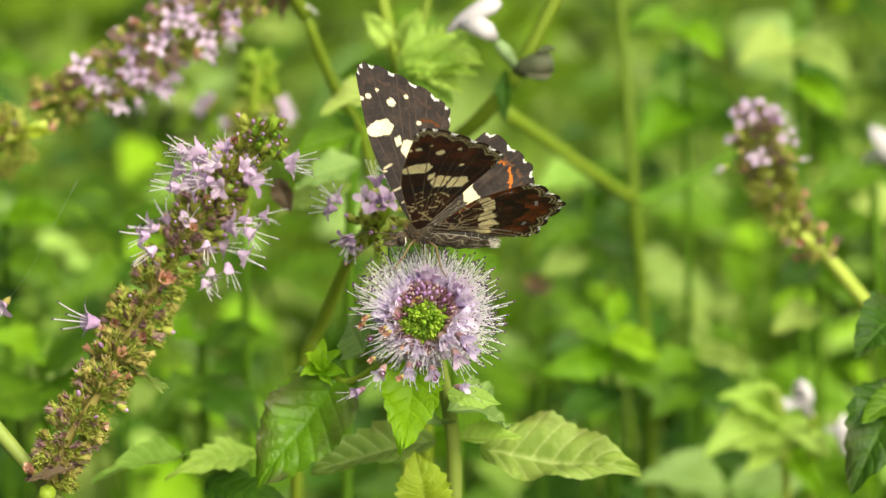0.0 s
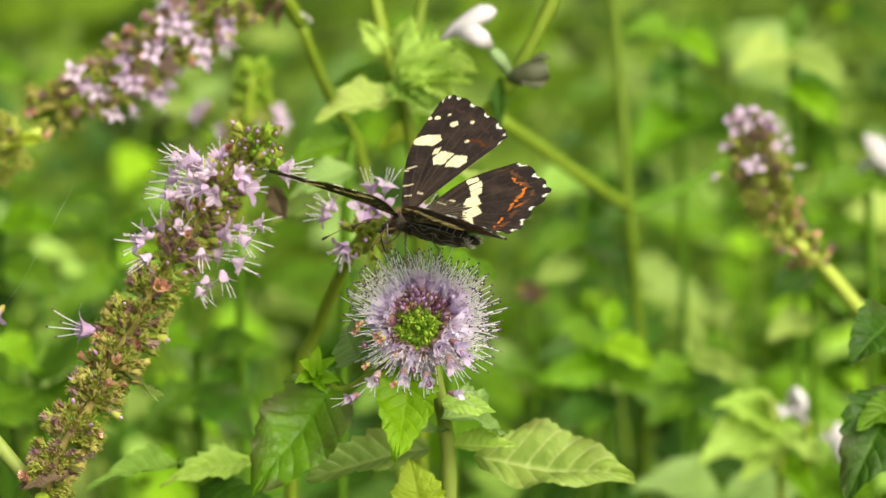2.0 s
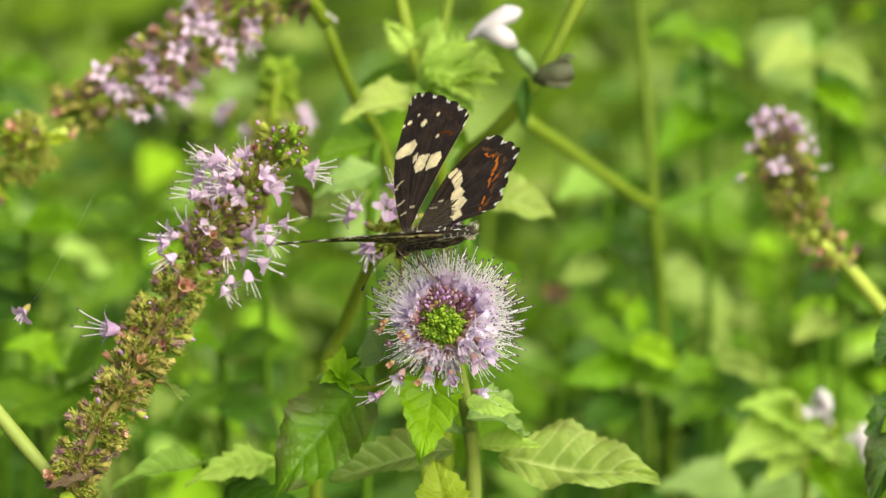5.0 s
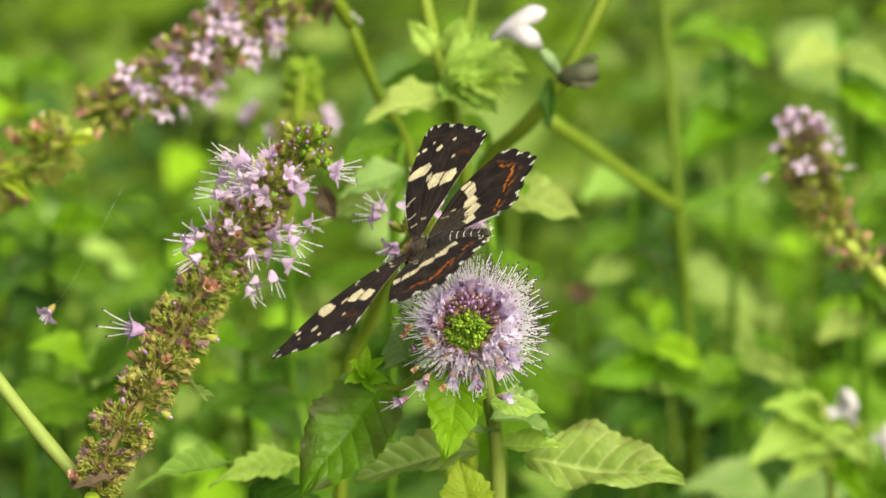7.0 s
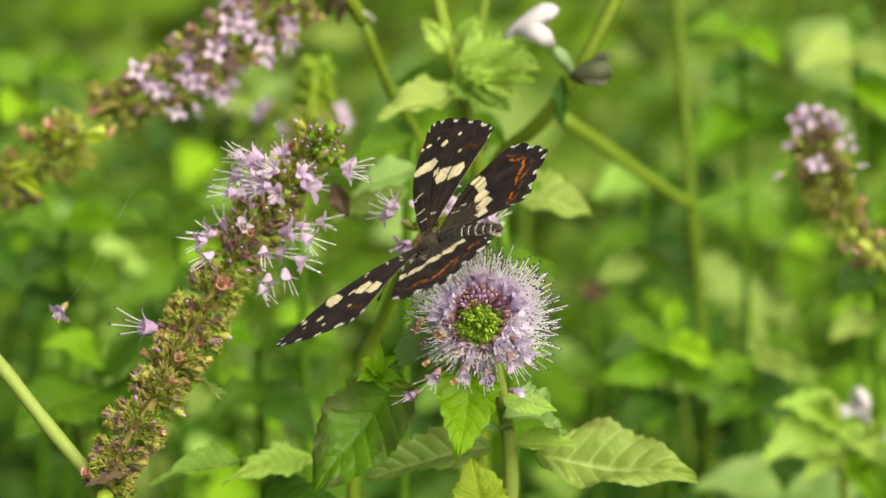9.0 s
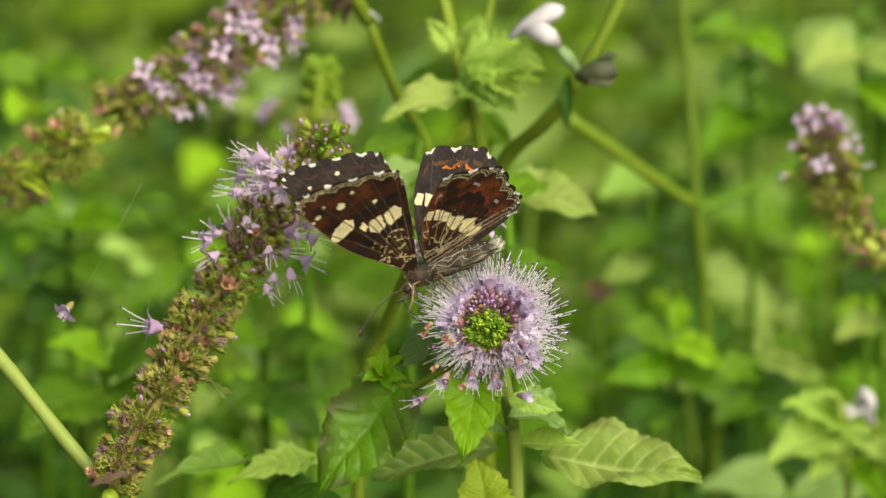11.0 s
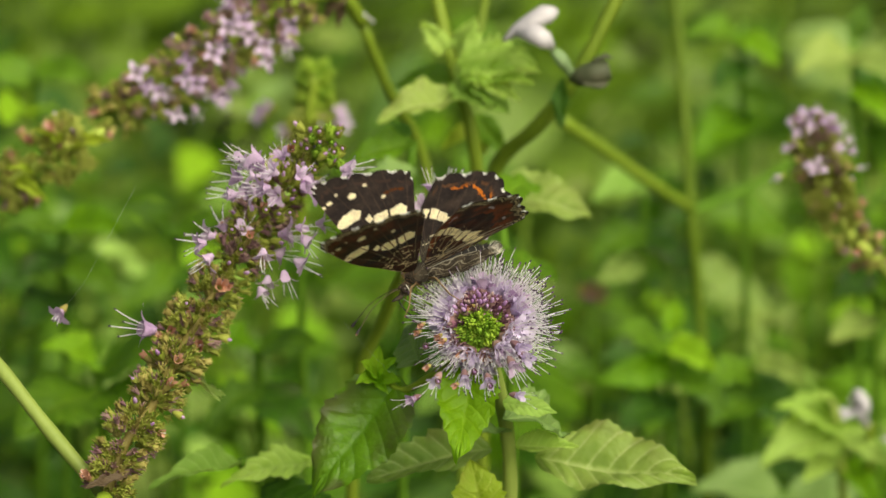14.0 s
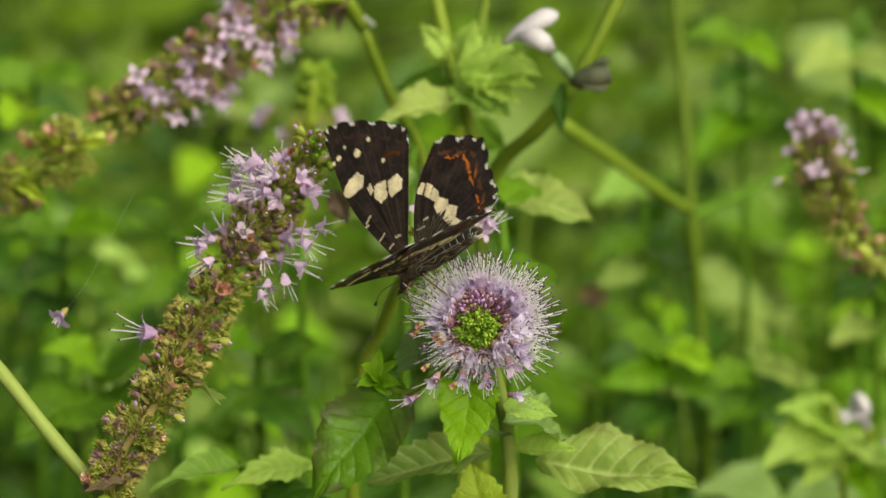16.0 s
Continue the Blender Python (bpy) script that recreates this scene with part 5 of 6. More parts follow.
HW_CELLS = [[(7.94, -1.94), (8.88, -2.71), (8.52, -3.2), (7.51, -2.42)], [(7.12, -2.99), (8.4, -3.72), (7.77, -4.26), (6.65, -3.55)], [(6.32, -3.77), (7.36, -4.47), (6.74, -5.01), (5.41, -4.63)], [(5.03, -4.13), (5.82, -5.05), (4.96, -6.19), (4.11, -6.06), (3.71, -4.56)], [(2.97, -5.18), (4.13, -6.43), (3.49, -7.42), (2.43, -6.99), (2.08, -5.77)], [(1.46, -5.68), (2.12, -6.94), (1.35, -7.64), (0.79, -6.75)]]
HW_ORANGE = [(10.85, -6.69), (9.9, -8.27), (10.02, -9.64), (8.66, -10.16), (6.55, -10.3), (4.53, -10.63), (2.73, -10.82)]
HW_TICKS = [[(3.25, -0.71), (3.25, -1.97)], [(4.06, -2.0), (4.13, -2.64)]]


def closed_line(points, steps):
    pts = [np.array(p, float) for p in points]
    out, n = [], len(points)
    for i in range(n):
        a, b, c, d = (pts[(i + k - 1) % n] for k in range(4))
        for k in range(steps):
            t = k / steps
            out.append(0.5 * (2 * b + (c - a) * t + (2 * a - 5 * b + 4 * c - d) * t * t + (3 * b - 3 * c + d - a) * t ** 3))
    return np.array(out)


def inside(p, poly):
    hit = np.zeros(len(p), bool)
    q = np.array(poly)
    for i in range(len(q)):
        (x0, y0), (x1, y1) = q[i], q[i - 1]
        cross = ((y0 > p[:, 1]) != (y1 > p[:, 1])) & (p[:, 0] < (x1 - x0) * (p[:, 1] - y0) / (y1 - y0 + 1e-12) + x0)
        hit ^= cross
    return hit


def to_line(p, line):
    best = np.full(len(p), 99.0)
    for a, b in zip(np.array(line)[:-1], np.array(line)[1:]):
        ab = b - a
        t = np.clip(((p - a) @ ab) / (ab @ ab + 1e-9), 0, 1)
        best = np.minimum(best, np.hypot(*(p - a - t[:, None] * ab).T))
    return best


def ragged(p, size, seed):
    return np.array([noise.noise(Vector((x * size + seed, y * size, seed))) for x, y in p])


EDGE_CUTS = 34


def wing(name, parent, side, fore):
    edge = closed_line(FW_EDGE if fore else HW_EDGE, EDGE_CUTS)
    n = len(edge)
    # the outer margin is scalloped between the veins
    first, last = ((4, 8) if fore else (4, 9))
    k = np.arange(n) / EDGE_CUTS
    outer = np.clip(np.minimum(k - first + 0.6, last - k + 0.4) / 0.5, 0, 1)
    centre = edge.mean(axis=0)
    ray = edge - centre
    ray /= np.linalg.norm(ray, axis=1)[:, None]
    scallop = np.abs(np.sin((k - first) / (last - first) * math.pi * (7 if fore else 7)))
    edge = edge + ray * (outer * (scallop - 0.55) * (0.42 if fore else 0.55))[:, None]
    root = np.array([0.25, -0.1 if fore else -0.3])
    steps = 116
    s = np.linspace(0.0, 1.0, steps + 1) ** 0.9
    grid = root + s[:, None, None] * (edge - root)[None]
    p = grid.reshape(-1, 2)
    rim = np.repeat(s, n)
    out_here = np.tile(outer, steps + 1)
    scal = np.tile(scallop, steps + 1)
    wob = ragged(p, 2.2, 3.0 if fore else 8.0)
    fine = ragged(p, 0.55, 5.0)
    margin = (1 - rim) * np.tile(np.linalg.norm(edge - root, axis=1), steps + 1)
    cream, black, orange = np.array([0.9, 0.79, 0.52]), np.array([0.017, 0.012, 0.010]), np.array([0.6, 0.17, 0.015])
    q = p + np.stack([wob, ragged(p, 2.2, 21.0)], 1) * 0.12
    ang = np.arctan2(p[:, 1] - root[1], p[:, 0] - root[0])
    dist = np.hypot(*(p - root).T)
    span = np.linspace(-1.25, 0.35, 8) if not fore else np.linspace(-0.32, 0.42, 7)
    if not fore:
        span = np.linspace(-1.5, -0.25, 8)
    vein = np.min(np.abs(((ang[:, None] + (0.06 * dist[:, None] / 14) * np.sin(span * 9)) - span)), axis=1) * dist
    light = np.zeros(len(p), bool)
    for poly in (FW_CELLS if fore else HW_CELLS):
        light |= inside(q, poly) | (to_line(q, poly + poly[:1]) < (0.1 if fore else 0.15))
    for x, y, r in (FW_SPOTS if fore else ()):
        light |= np.hypot(q[:, 0] - x, q[:, 1] - y) < r
    ticks = np.zeros(len(p), bool)
    for line in (FW_TICKS if fore else HW_TICKS):
        ticks |= to_line(q, line) < 0.13
    fringe = (margin < 0.36 + 0.25 * wob) & (out_here > 0.5) & (scal < 0.5 + 0.5 * fine)
    # upper side
    top = np.tile(black, (len(p), 1))
    top += (np.clip(fine + 0.15, 0, 1) * 0.022)[:, None] * np.array([1.0, 0.66, 0.42])
    top += (np.clip(wob, 0, 1) * 0.02)[:, None] * np.array([1.0, 0.72, 0.5])
    top[vein < 0.09 + 0.06 * wob] = (0.042, 0.028, 0.02)
    lunule = (np.abs(margin - 1.9 + 0.5 * np.cos(scal * 3)) < 0.26 + 0.25 * wob) & (out_here > 0.4) & (scal > 0.45)
    top[lunule] = (0.045, 0.026, 0.018) if fore else (0.085, 0.04, 0.018)
    rust = to_line(q, FW_RUST if fore else HW_ORANGE)
    top[rust < (0.1 if fore else 0.1) + 0.4 * wob + 0.3 * fine] = orange * (0.14 if fore else 0.85)
    if not fore:
        dots = (np.abs(margin - 2.6) < 0.2) & (np.abs(np.sin(ang * 9)) < 0.25) & (out_here > 0.5)
        top[dots] = orange * 0.5
    top[light] = cream
    top[ticks] = cream * 0.6
    top[fringe] = (0.8, 0.78, 0.72)
    if not fore:
        hairy = (dist < 6.0) & (np.sin(ang * 55 + 3 * wob) > 0.35) & (p[:, 0] < 4)
        top[hairy] = (0.085, 0.072, 0.045)
    # under side: rust and umber, netted with thin cream lines towards the root
    umber, rusty, pale_line = np.array([0.026, 0.013, 0.008]), np.array([0.2, 0.048, 0.014]), np.array([0.66, 0.53, 0.28])
    warm = np.clip(0.45 + 1.3 * fine + 0.5 * wob, 0, 1)
    if fore:
        warm *= np.where(dist > 14.5, 0.4, 0.14)
    else:
        warm *= np.where(margin < 4.8, 0.95, 0.22)
    low = umber + warm[:, None] * (rusty - umber)
    cells = random.Random(31 if fore else 47)
    seeds = np.array([(cells.uniform(-1, 12), cells.uniform(-13, 6)) for _ in range(26 if fore else 34)])
    two = np.full((len(p), 2), 99.0)
    bent = p + np.stack([ragged(p, 0.9, 12.0), ragged(p, 0.9, 33.0)], 1) * 0.5
    for c in seeds:
        d = np.hypot(*(bent - c).T)
        far_side = np.maximum(two[:, 0], d)
        two = np.c_[np.minimum(two[:, 0], d), np.minimum(two[:, 1], far_side)]
    inner = dist < (6.6 if fore else 8.0) + 1.2 * wob
    net = ((two[:, 1] - two[:, 0]) < 0.15 + 0.12 * wob) & inner & (dist > 1.6)
    if fore:
        soot = ((np.abs(dist - 8.0) < 0.9) | (np.abs(dist - 12.2) < 0.8)) & (fine > -0.25)
        low[soot] = (0.017, 0.012, 0.011)
        bars = np.zeros(len(p), bool)
        for r in (2.4, 3.5, 4.6, 5.7, 6.9):
            bars |= (np.abs(dist - r - 0.5 * np.sin(ang * 5 + r)) < 0.13 + 0.1 * wob) & (ang > -0.25) & (ang < 0.42)
        net = (net & (wob > -0.1)) | (bars & (wob + fine > 0.05))
    low[(vein < 0.07 + 0.06 * wob) & (dist > 3.2) & (dist < (9.5 if fore else 7.6))] = pale_line * (0.16 if fore else 0.4)
    low[(vein < 0.08) & (dist >= (9.5 if fore else 7.6))] = (0.07, 0.04, 0.022)
    low[net] = pale_line * 0.75
    if not fore:
        gutter = (p[:, 0] < 2.4 + 0.5 * wob) & (np.sin(p[:, 0] * 9 + 2 * wob + p[:, 1] * 0.6) > 0.25)
        low[gutter] = (0.3, 0.26, 0.18)
        smoke = (np.abs(margin - 5.2) < 0.7) & (fine > -0.1) & (p[:, 0] > 3)
        low[smoke] = (0.02, 0.012, 0.009)
        low[(np.abs(margin - 3.0) < 0.2) & (np.abs(np.sin(ang * 8)) < 0.3)] = (0.4, 0.36, 0.36)
    low[light] = (0.98, 0.88, 0.54)
    low[light & (vein < 0.09)] = (0.3, 0.2, 0.1)
    line_a = (np.abs(margin - 1.35 + 0.35 * scal) < 0.13 + 0.1 * wob) & (out_here > 0.5)
    line_b = (np.abs(margin - 0.75 + 0.15 * scal) < 0.1 + 0.1 * wob) & (out_here > 0.5)
    low[(margin < 1.6) & (out_here > 0.5)] = (0.03, 0.018, 0.012)
    low[line_a | line_b] = (0.46, 0.38, 0.2)
    low[fringe] = (0.88, 0.87, 0.83)
    low[(margin < 0.3) & (out_here < 0.4) & (dist > 2)] = (0.34, 0.27, 0.15) if fore else (0.12, 0.08, 0.05)
    # a thin membrane, gently cambered and pleated along the veins
    camber = 0.5 * np.sin(np.clip(dist / 19, 0, 1) * math.pi) - 0.05 * np.cos(ang * 22) * np.clip(dist / 8, 0, 1)
    thick = 0.03
    if not fore:
        camber = camber - 0.25
    verts = np.concatenate([np.c_[p[:, 0] * side, p[:, 1], camber + thick], np.c_[p[:, 0] * side, p[:, 1], camber - thick]]) / 1000
    faces, m = [], (steps + 1) * n
    for i in range(steps):
        a = i * n + np.arange(n)
        b = i * n + (np.arange(n) + 1) % n
        for w, x, y, z in zip(a.tolist(), b.tolist(), (b + n).tolist(), (a + n).tolist()):
            faces.append((w, x, y, z) if side < 0 else (z, y, x, w))
            faces.append((z + m, y + m, x + m, w + m) if side < 0 else (w + m, x + m, y + m, z + m))
    a = steps * n
    for i in range(n):
        faces.append((a + i, a + (i + 1) % n, m + a + (i + 1) % n, m + a + i))
    me = bpy.data.meshes.new(name)
    me.from_pydata(verts.tolist(), [], faces)
    me.materials.append(MATS["wing_scales"])
    me.polygons.foreach_set("use_smooth", [True] * len(faces))
    col = me.color_attributes.new("scales", "FLOAT_COLOR", "POINT")
    both = np.concatenate([top, low])
    col.data.foreach_set("color", np.c_[both, np.ones(len(both))].astype(np.float32).ravel())
    me.update()
    ob = new(name, me)
    ob.parent = parent
    return ob


def mm(points):
    return [Vector(p) * 0.001 for p in points]


butterfly = thing("butterfly", (0, 0, 0.8), "black and brown butterfly with cream bands, feeding on the flower head", "butterfly")
furs = random.Random(3)


def body_part(name, shape, label=""):
    ob = new(name, shape.mesh(name))
    ob.parent = butterfly
    return tagged(ob, label)


thorax = Shape()
thorax.ball((0, 0.0002, 0), (0.00125, 0.0021, 0.00125), "fur", 12, 16, rough=0.04)
thorax_ob = body_part("thorax", thorax, "furry grey-black thorax")
hair = Shape()
for k in range(900):
    a, b = furs.uniform(-1, 1), furs.random() * math.tau
    r = math.sqrt(1 - a * a)
    nrm = Vector((r * math.cos(b), a, r * math.sin(b)))
    p0 = Vector((nrm.x * 0.0012, nrm.y * 0.0021 + 0.0002, nrm.z * 0.0012))
    way = (nrm + Vector((furs.uniform(-0.4, 0.4), -0.7, furs.uniform(-0.3, 0.5)))).normalized()
    hair.tube([p0, p0 + way * furs.uniform(0.0004, 0.0011)], [0.000028, 0.000006], "fur_rust" if nrm.y > 0.35 and furs.random() < 0.7 else "fur" if furs.random() < 0.93 else "body_pale", 3)
hair_ob = body_part("hair", hair, "rust and grey body hair")
abdomen = Shape()
def rad(u):
    return 0.00105 * (0.75 + 0.45 * math.sin(math.pi * min(1, u * 0.8 + 0.2))) * (1 - 0.6 * u ** 3)


segs, rings, slots = 9, [], []
for k in range(segs):
    for step, swell in ((0.0, 0.97), (0.3, 1.04), (0.7, 1.03), (0.94, 1.0)):
        u = (k + step) / segs
        rings.append(((0, -0.0016 - 0.0086 * u, -0.0001 - 0.0006 * u * u), rad(u) * swell))
        slots.append("body_pale" if step == 0.94 and k > 2 else "body_black")
abdomen.tube([r[0] for r in rings], [r[1] for r in rings], "body_black", 16)
pale_slot = abdomen.slot("body_pale")
for i, nm in enumerate(slots[:-1]):
    if nm == "body_pale":
        for k in range(16):
            abdomen.slots[i * 16 + k] = pale_slot
abdomen.ball((0, -0.01, -0.0007), (0.00046, 0.0007, 0.00046), "fur", 6, 10)
for k in range(420):
    u, b = furs.random(), furs.uniform(-0.4, math.pi + 0.4)
    c = Vector((math.cos(b), 0, math.sin(b)))
    p0 = Vector((0, -0.0016 - 0.0086 * u, -0.0001 - 0.0006 * u * u)) + c * rad(u)
    abdomen.tube([p0, p0 + c * 0.0003 + Vector((furs.uniform(-0.0002, 0.0002), -furs.uniform(0.0003, 0.0009), 0))], [0.000026, 0.000006], "fur", 3)
body_part("abdomen", abdomen, "black abdomen with white rings")


def inner_fold(side):
    """The hindwing's inner margin, that wraps the abdomen from below like a gutter."""
    nu, nv = 120, 60
    rows = np.linspace(0, 1, nu + 1)
    turn = np.linspace(-1.75, 0.5, nv + 1)
    verts, cols = [], []
    for u in rows:
        for a in turn:
            r = (1.15 + 0.25 * math.sin(u * 2.4)) * (1 - 0.5 * max(0.0, u - 0.55) ** 1.3 * 2.6)
            wave = 0.07 * math.sin(u * 23 + a * 3)
            reach = 9.0 * u * (1 - 0.09 * (a + 0.6) ** 2) + 0.35 * u * math.sin(a * 7)
            verts.append(((side * (r + wave) * math.cos(a)) / 1000, (-0.6 - reach) / 1000, ((r + wave) * 1.12 * math.sin(a) - 0.2 - 0.5 * u * u) / 1000))
            n = noise.noise(Vector((u * 9, a * 3, 4.0)))
            w = noise.noise(Vector((u * 5, a * 2, 9.0)))
            c = (0.055 + 0.04 * n, 0.042 + 0.03 * n, 0.028 + 0.02 * n)
            if abs(math.sin(a * 5.5 + 2.6 * w + 2.2 * u)) < 0.2:
                c = (0.3, 0.265, 0.19)
            elif abs(math.sin(u * 24 + 3 * a + 4 * w)) < 0.16 and n > -0.2:
                c = (0.2, 0.17, 0.11)
            if a > 0.42 or u > 0.975:
                c = (0.34, 0.31, 0.24)
            cols.append((*c, 1.0))
    faces = []
    for i in range(nu):
        for k in range(nv):
            w = i * (nv + 1) + k
            faces.append((w, w + 1, w + nv + 2, w + nv + 1))
    me = bpy.data.meshes.new("inner_fold")
    me.from_pydata(verts, [], faces)
    me.materials.append(MATS["wing_scales"])
    me.polygons.foreach_set("use_smooth", [True] * len(faces))
    col = me.color_attributes.new("scales", "FLOAT_COLOR", "POINT")
    col.data.foreach_set("color", np.array(cols, np.float32).ravel())
    ob = new("inner_fold", me)
    ob.parent = butterfly
    hem = Shape()
    hairs = random.Random(17 + side)
    for k in range(46):
        a = hairs.uniform(-1.7, 0.45)
        p0 = Vector((side * 0.00082 * math.cos(a), -0.0006 - 0.0086 * (1 - 0.06 * (a + 0.6) ** 2), 0.0009 * math.sin(a) - 0.0006))
        way = Vector((side * hairs.uniform(-0.1, 0.5), -1.0, hairs.uniform(-0.2, 0.4)))
        hem.tube([p0, p0 + way * 0.0006, p0 + way * hairs.uniform(0.0009, 0.0015) + Vector((0, 0, 0.0002))], [0.00004, 0.00003, 0.00001], "body_pale", 4)
    body_part("hair", hem, "pale hair fringe of the inner wing fold")
    return tagged(ob, "brown inner wing fold netted with cream lines")


for sx in (-1, 1):
    inner_fold(sx)
head = Shape()
head.ball((0, 0.0026, -0.0011), (0.0009, 0.0008, 0.0009), "fur", 8, 12, rough=0.08)
for k in range(120):
    nrm = Vector((furs.gauss(0, 1), furs.gauss(0.6, 1), furs.gauss(0, 1))).normalized()
    p0 = Vector((0, 0.0026, -0.0011)) + nrm * 0.00075
    head.tube([p0, p0 + nrm * furs.uniform(0.0003, 0.0006)], [0.000025, 0.000006], "fur_rust" if furs.random() < 0.5 else "fur", 3)
for sx in (-1, 1):
    head.tube(mm([(sx * 0.25, 3.0, -1.5), (sx * 0.3, 3.9, -1.8), (sx * 0.22, 4.9, -1.9)]), [0.00026, 0.00026, 0.00005], "fur", 6)
    head.tube(mm([(sx * 0.8, 2.5, -0.45), (sx * 1.0, 2.35, -1.1), (sx * 0.85, 2.4, -1.8)]), [0.00006, 0.0001, 0.00006], "body_pale", 6)
body_part("head", head, "small furry head")
for sx in (-1, 1):
    body_part("eye", Shape().ball((sx * 0.00075, 0.0029, -0.001), (0.00042, 0.0005, 0.0005), "eye", 8, 10), "dark round eye")
    ant = Shape()
    line = curve_points(mm([(sx * 0.3, 3.2, -0.7), (sx * 0.9, 5.2, -0.8), (sx * 1.9, 7.4, -1.4), (sx * 2.8, 9.4, -2.6), (sx * 3.3, 10.6, -3.4)]), 9)
    for i in range(len(line) - 1):
        u = i / (len(line) - 1)
        r = 0.00005 if u < 0.8 else 0.00005 + 0.00015 * math.sin(min(1, (u - 0.8) / 0.17) * 1.6)
        ant.tube([line[i], line[i].lerp(line[i + 1], 0.62)], r, "body_black", 6)
        if u < 0.8:
            ant.tube([line[i].lerp(line[i + 1], 0.6), line[i + 1]], r * 0.95, "leg_brown", 6)
        else:
            ant.tube([line[i].lerp(line[i + 1], 0.6), line[i + 1]], r, "body_black", 6)
    ant.ball(line[-1], 0.00018, "fur_rust", 4, 6)
    body_part("antenna", ant, "banded antenna with a black club")
    for k, (y, fy, reach, drop) in enumerate(((1.0, 2.2, 2.6, -3.8), (-0.4, -1.6, 3.2, -4.4))):
        leg = Shape()
        leg.tube(mm([(sx * 0.5, y, -0.8), (sx * reach * 0.7, y + fy * 0.5, -0.9), (sx * reach, y + fy, drop * 0.75), (sx * (reach + 0.7), y + fy * 1.5, drop)]), [0.00017, 0.00013, 0.0001, 0.00006], "leg_brown", 6)
        body_part("leg", leg, "thin brown leg")
tongue = Shape()
tongue.tube(curve_points(mm([(0, 3.3, -1.1), (0, 4.0, -2.0), (0, 3.8, -3.4), (0, 3.2, -4.6)]), 5), [0.00009] * 16, "body_black", 6)
body_part("proboscis", tongue)
WINGS = {}
WINGS["fl"] = tagged(wing("forewing", butterfly, -1, True), "forewing, black above, brown below, cream spots")
WINGS["fr"] = tagged(wing("forewing", butterfly, 1, True), "forewing, black above, brown below, cream spots")
WINGS["hl"] = tagged(wing("hindwing", butterfly, -1, False), "scalloped hindwing with a cream band and orange line")
WINGS["hr"] = tagged(wing("hindwing", butterfly, 1, False), "scalloped hindwing with a cream band and orange line")

